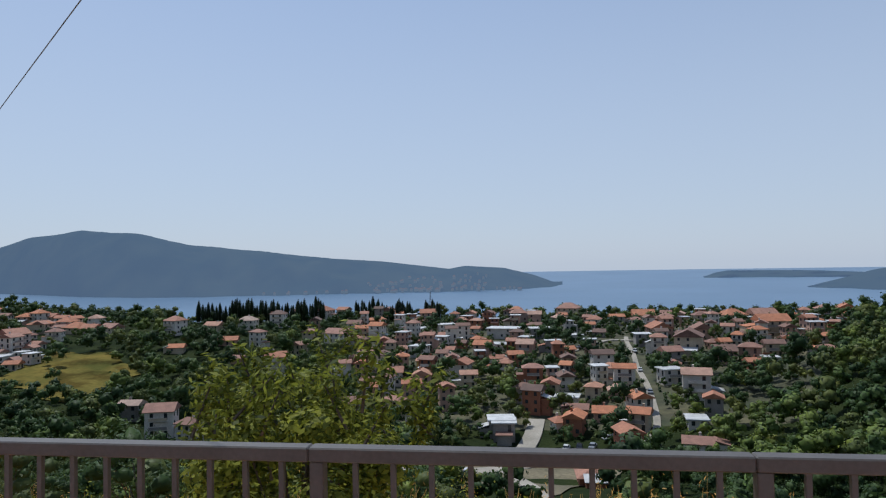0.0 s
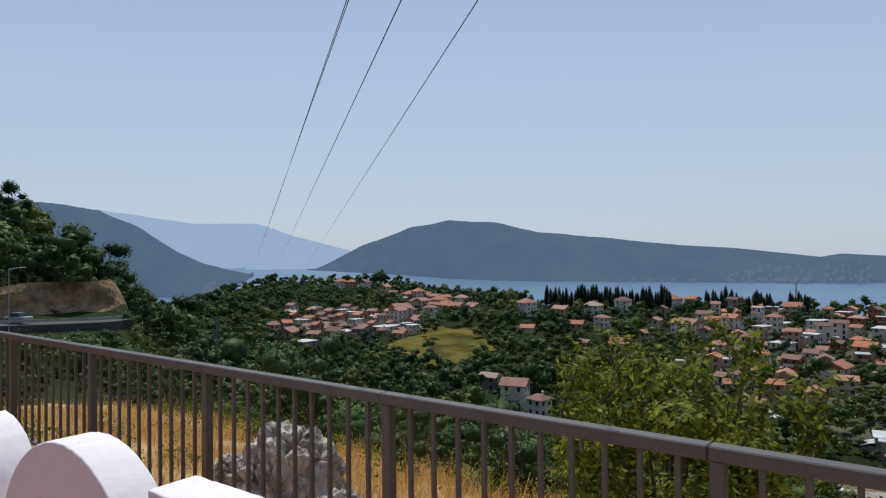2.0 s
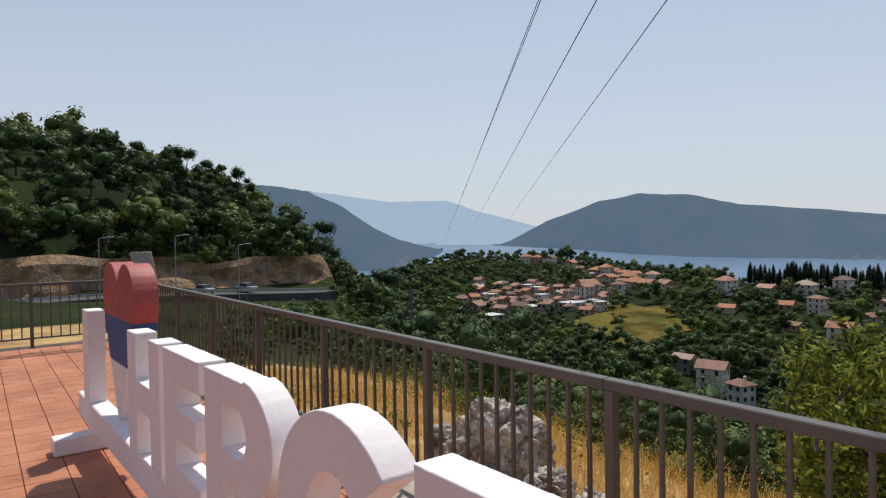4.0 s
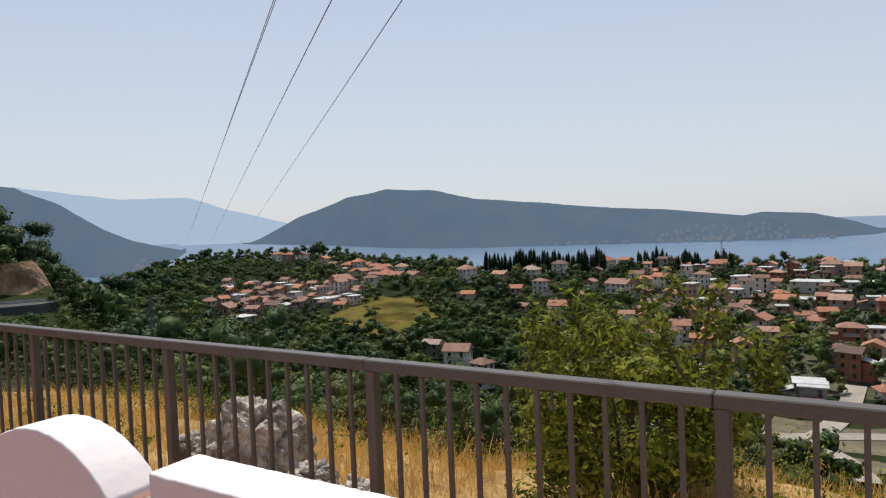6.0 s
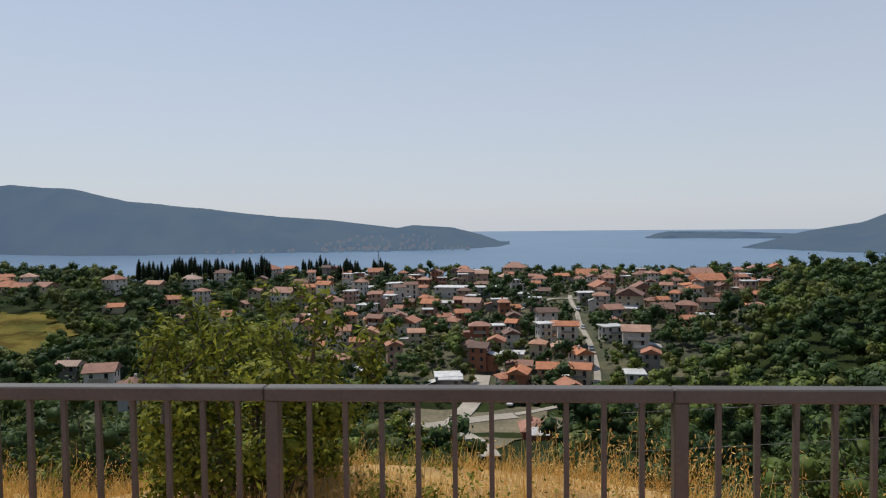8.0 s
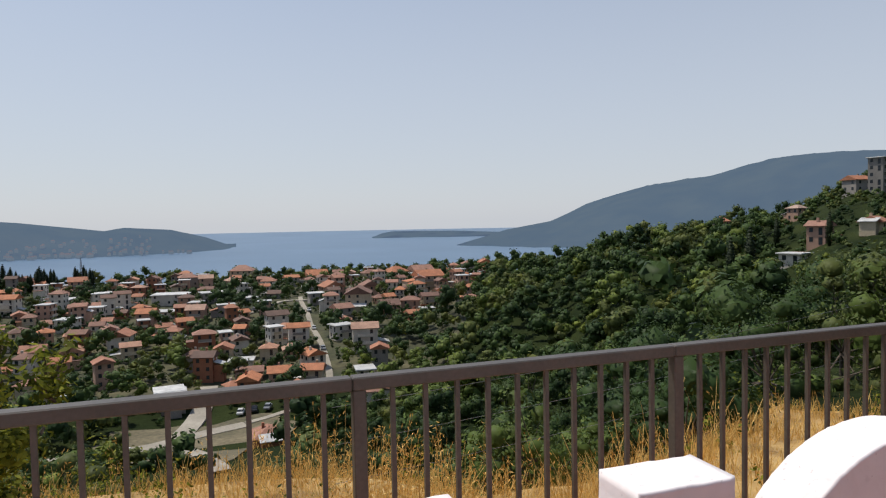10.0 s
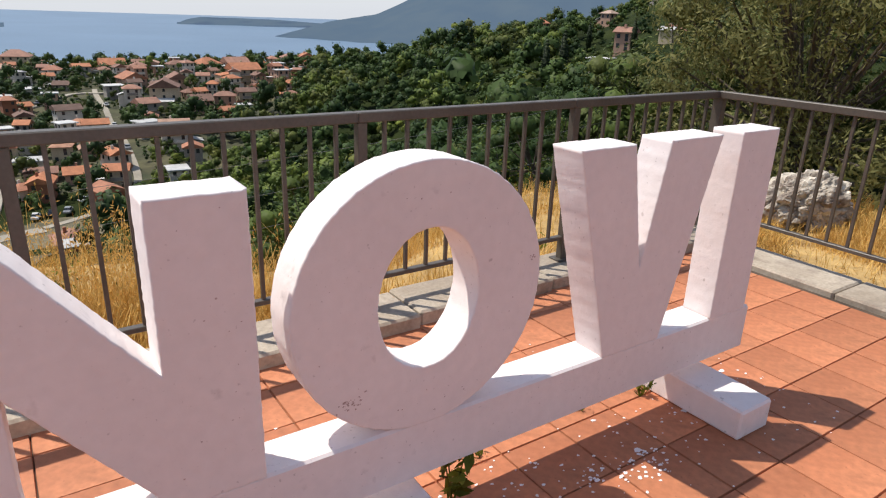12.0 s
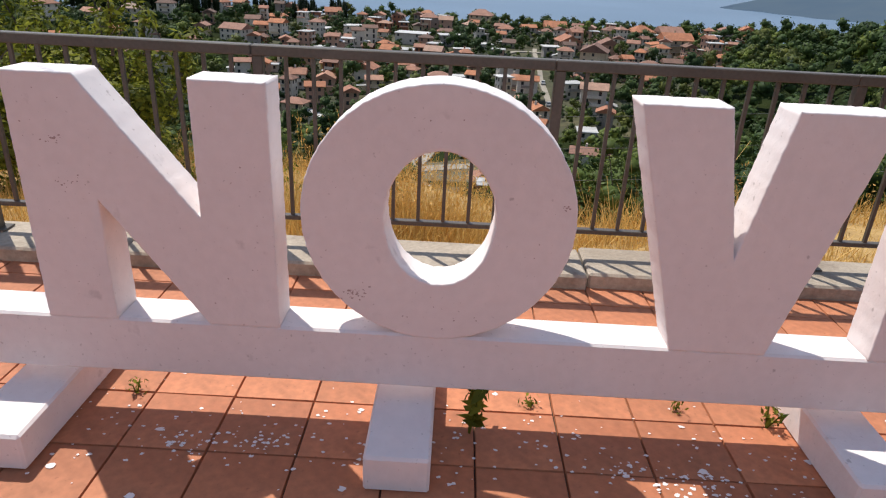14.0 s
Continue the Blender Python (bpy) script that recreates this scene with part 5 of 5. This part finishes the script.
# ---- masts ----
def lattice(p, height, label, half=1.1):
    root = tagged(new("lattice_mast"), label, "mast")
    root.matrix_world = Matrix.Translation(p)
    bm = bmesh.new()
    top = half * .25
    for sx, sy in ((-1, -1), (1, -1), (1, 1), (-1, 1)):
        limb(bm, (sx * half, sy * half, -.5), (sx * top, sy * top, height), .12, .08, 4)
    part("legs", bm, M_WIRE, root)
    bm = bmesh.new()
    n = 9
    for i in range(n):
        a, b = half + (top - half) * i / n, half + (top - half) * (i + 1) / n
        z0, z1 = height * i / n, height * (i + 1) / n
        for (x0, y0), (x1, y1) in (((-1, -1), (1, -1)), ((1, -1), (1, 1)), ((1, 1), (-1, 1)), ((-1, 1), (-1, -1))):
            limb(bm, (x0 * a, y0 * a, z0), (x1 * b, y1 * b, z1), .05, .05, 4)
    part("bracing", bm, M_WIRE, root)
    return root


lattice(on_ground(-10.0, 432), 17, "thin lattice radio mast on the ridge above the sea", .8)
lattice(on_ground(-57.6, 160), 17, "slim grey lattice power pylon in the wooded valley", .9)

# ---- coast road round the hill ----
ROAD_PTS = ((-100, 100), (-92, 110), (-84, 116), (-78, 118), (-72, 118), (-67, 118), (-65.0, 119.5), (-64.0, 123))


def coast_road():
    pts = [from_eye(a, r, float(np.interp(a, (-84, -74, -64), (-7.2, -7.6, -8.0)))) for a, r in ROAD_PTS]
    fine = []
    for a, b in zip(pts, pts[1:]):
        fine += [a.lerp(b, i / 8) for i in range(8)]
    for _ in range(8):
        fine = [fine[0]] + [(fine[i - 1] + fine[i] * 2 + fine[i + 1]) / 4 for i in range(1, len(fine) - 1)] + [fine[-1]]
    verts, faces, cut_v, cut_f, rail_v, rail_f = [], [], [], [], [], []
    for i, p in enumerate(fine):
        t = (fine[min(i + 1, len(fine) - 1)] - fine[max(i - 1, 0)])
        out = Vector((p.x - EYE.x, p.y - EYE.y, 0)).normalized()
        a, b = p - out * 4, p + out * 4
        verts += [(a.x, a.y, a.z - 2.4), tuple(a), tuple(b), (b.x, b.y, b.z - 3)]
        g = a + out * .4
        rail_v += [(g.x, g.y, g.z + .45), (g.x, g.y, g.z + .8), (g.x + out.x * .15, g.y + out.y * .15, g.z + .8), (g.x + out.x * .15, g.y + out.y * .15, g.z + .45)]
        for k in range(6):
            f = k / 5
            j = noise.noise(Vector((p.x * .15, p.y * .15, f * 3))) * 2.2 * (k > 0)
            c = p + out * (4.3 + 2.2 * f + j)
            h = (7.2 + 3.0 * noise.noise(Vector((p.x * .08, p.y * .08, 8)))) * f * min(1, (len(fine) - i) / 10)
            cut_v.append((c.x, c.y, p.z - .5 + h))
    for i in range(len(fine) - 1):
        faces += [(i * 4 + k, i * 4 + k + 1, i * 4 + k + 5, i * 4 + k + 4) for k in range(3)]
        rail_f += [(i * 4 + k, i * 4 + (k + 1) % 4, (i + 1) * 4 + (k + 1) % 4, (i + 1) * 4 + k) for k in range(4)]
        cut_f += [(i * 6 + k, (i + 1) * 6 + k, (i + 1) * 6 + k + 1, i * 6 + k + 1) for k in range(5)]
    tagged(new("road", mesh_from("road", verts, faces, M_ASPHALT)), "coast road curving round the wooded hill", "road", kind="structure")
    tagged(new("guard_rail", mesh_from("guard_rail", rail_v, rail_f, M_RAIL)), "long galvanised steel guard rail along the coast road", "guard rail", kind="structure")
    tagged(new("rock_cutting", mesh_from("rock_cutting", cut_v, cut_f, M_CUT)), "ochre and grey rock cutting above the coast road", "rock face", kind="structure")
    return fine


M_RAIL = plain("galvanised_steel", (.32, .33, .34), (.42, .43, .44), 1, .5, .5, 8, .1)
M_CUT = plain("ochre_rock", (.20, .15, .10), (.46, .27, .13), .35, .95, 0, 2, 1.0, .3, grain=.4)
stain(M_CUT, .5, .5, .66, .45)
coast_road()


def retaining_wall():
    root = tagged(new("retaining_wall"), "tall sloping pale stone retaining wall above the road", "retaining wall")
    root.matrix_world = pose(*from_eye(-79.0, 121.2, -7.8), 0, 0, 79)
    bm = bmesh.new()
    box(bm, -1.7, 1.7, -.6, .6, 0, 7.4, .1)
    for v in bm.verts:
        v.co.y += v.co.z * .28
        v.co.x += -v.co.z * .18
    part("wall", bm, M_KERB, root)


retaining_wall()


def street_lamp(az, r, height):
    root = tagged(new("street_lamp"), "grey steel street lamp with a flat arm by the road", "street lamp", "street lamps of the coast road")
    root.matrix_world = pose(*from_eye(az, r, -8.0), 0, 0, -az)
    bm = bmesh.new()
    limb(bm, (0, 0, -.5), (0, 0, height), .09, .06, 8)
    part("pole", bm, M_RAIL, root)
    bm = bmesh.new()
    limb(bm, (0, 0, height - .05), (1.5, 0, height + .15), .045, .04, 6)
    part("arm", bm, M_RAIL, root)
    part("lamp_head", boxed(1.2, 2.1, -.12, .12, height + .1, height + .22, .03), M_RAIL, root)


street_lamp(-77.1, 113.3, 10.2)
street_lamp(-72.2, 113.6, 8.6)
street_lamp(-82.6, 111, 10)
for az, r in ((-75.0, 117), (-71.6, 117.5)):
    p = from_eye(az, r, -7.52)
    car_at(2, p.x, p.y, 20, p.z)

# ---- small plants in the joints of the terrace ----
def weed(x, y, h, n, seed, leaf):
    rs = np.random.RandomState(seed)
    root = tagged(new("weed"), "small green weed growing from a tile joint under the letters", "weed")
    root.matrix_world = pose(x, y, 0)
    bm = bmesh.new()
    cs = []
    for i in range(3):
        tip = (rs.normal() * h * .22, rs.normal() * h * .22, h * rs.uniform(.7, 1))
        limb(bm, (0, 0, -.01), tip, .004, .002, 5)
        cs += [tuple(Vector(tip) * f) for f in (.35, .6, .85, 1.0)]
    part("stem", bm, M_LEAF, root)
    ob = new("foliage", quads_mesh("foliage", leaves(rs, cs, [.035] * len(cs), n, leaf, .35, .6, .8), M_LEAF))
    ob.parent = root


weed(6.27, .04, .24, 46, 5, .04)
weed(7.36, .17, .10, 60, 6, .016)
weed(5.05, .16, .05, 30, 7, .012)
weed(6.5, .2, .04, 24, 8, .012)
weed(7.05, .24, .05, 26, 9, .012)


# ---- drips of white paint on the tiles under the letters ----
PATCHES = ((7.02, -.13), (6.66, -.36), (6.95, -.21), (5.35, -.10), (5.55, -.06), (6.8, -.12))


def paint_drips():
    rnd = random.Random(31)
    verts, faces = [], []
    for i in range(620):
        x = rnd.uniform(4.4, 8.0)
        y = rnd.gauss(-.06, .13) if i % 4 else rnd.gauss(.1, .3)
        r = rnd.uniform(.002, .007) if i % 16 else rnd.uniform(.008, .018)
        if i >= 460:
            cx, cy = PATCHES[i % len(PATCHES)]
            x, y, r = cx + rnd.gauss(0, .07), cy + rnd.gauss(0, .028), rnd.uniform(.002, .008)
        b, n = len(verts), 9
        verts.append((x, y, .0035))
        for k in range(n):
            q = r * rnd.uniform(.55, 1.25)
            verts.append((x + q * 1.3 * math.cos(6.283 * k / n), y + q * math.sin(6.283 * k / n), .0022))
        faces += [(b, b + 1 + k, b + 1 + (k + 1) % n) for k in range(n)]
    tagged(new("paint_drips", mesh_from("paint_drips", verts, faces, M_WHITE)), "spots of white paint dripped on the tiles", "paint spots", kind="stuff")


paint_drips()

# ---- floor tiles, last ----
def build_tiles():
    rnd = random.Random(11)
    h, g = TILE / 2 - .0045, .003
    top = [(-h, -h, 0), (h, -h, 0), (h, h, 0), (-h, h, 0)]
    low = [(-h - g, -h - g, -.012), (h + g, -h - g, -.012), (h + g, h + g, -.012), (-h - g, h + g, -.012)]
    faces = [(0, 1, 2, 3)] + [(i, i + 4, (i + 1) % 4 + 4, (i + 1) % 4) for i in range(4)]
    me = mesh_from("tile", top + low, faces, M_TILE)
    rest_v, rest_f = [], []
    gx, gy = 4.823 % TILE, -.128 % TILE
    ix0, ix1 = int((TER_X0 - gx) / TILE), int((9.5 - gx) / TILE)
    for ix in range(ix0, ix1):
        for iy in range(-18, 5):
            x, y = gx + (ix + .5) * TILE, gy + (iy + .5) * TILE
            if y + h > fence_point(x):
                continue
            if 4.3 < x and -.95 < y:
                ob = new("tile", me)
                ob.parent = floor
                ob.matrix_basis = pose(x, y, rnd.uniform(-.0015, .001), rnd.uniform(-.25, .25), rnd.uniform(-.25, .25), rnd.uniform(-.4, .4))
            else:
                b = len(rest_v)
                rest_v += [(x + p[0], y + p[1], p[2]) for p in top + low]
                rest_f += [tuple(i + b for i in f) for f in faces]
    ob = new("tile_field", mesh_from("tile_field", rest_v, rest_f, M_TILE))
    ob.parent = floor
    tagged(ob, kind="stuff")


build_tiles()
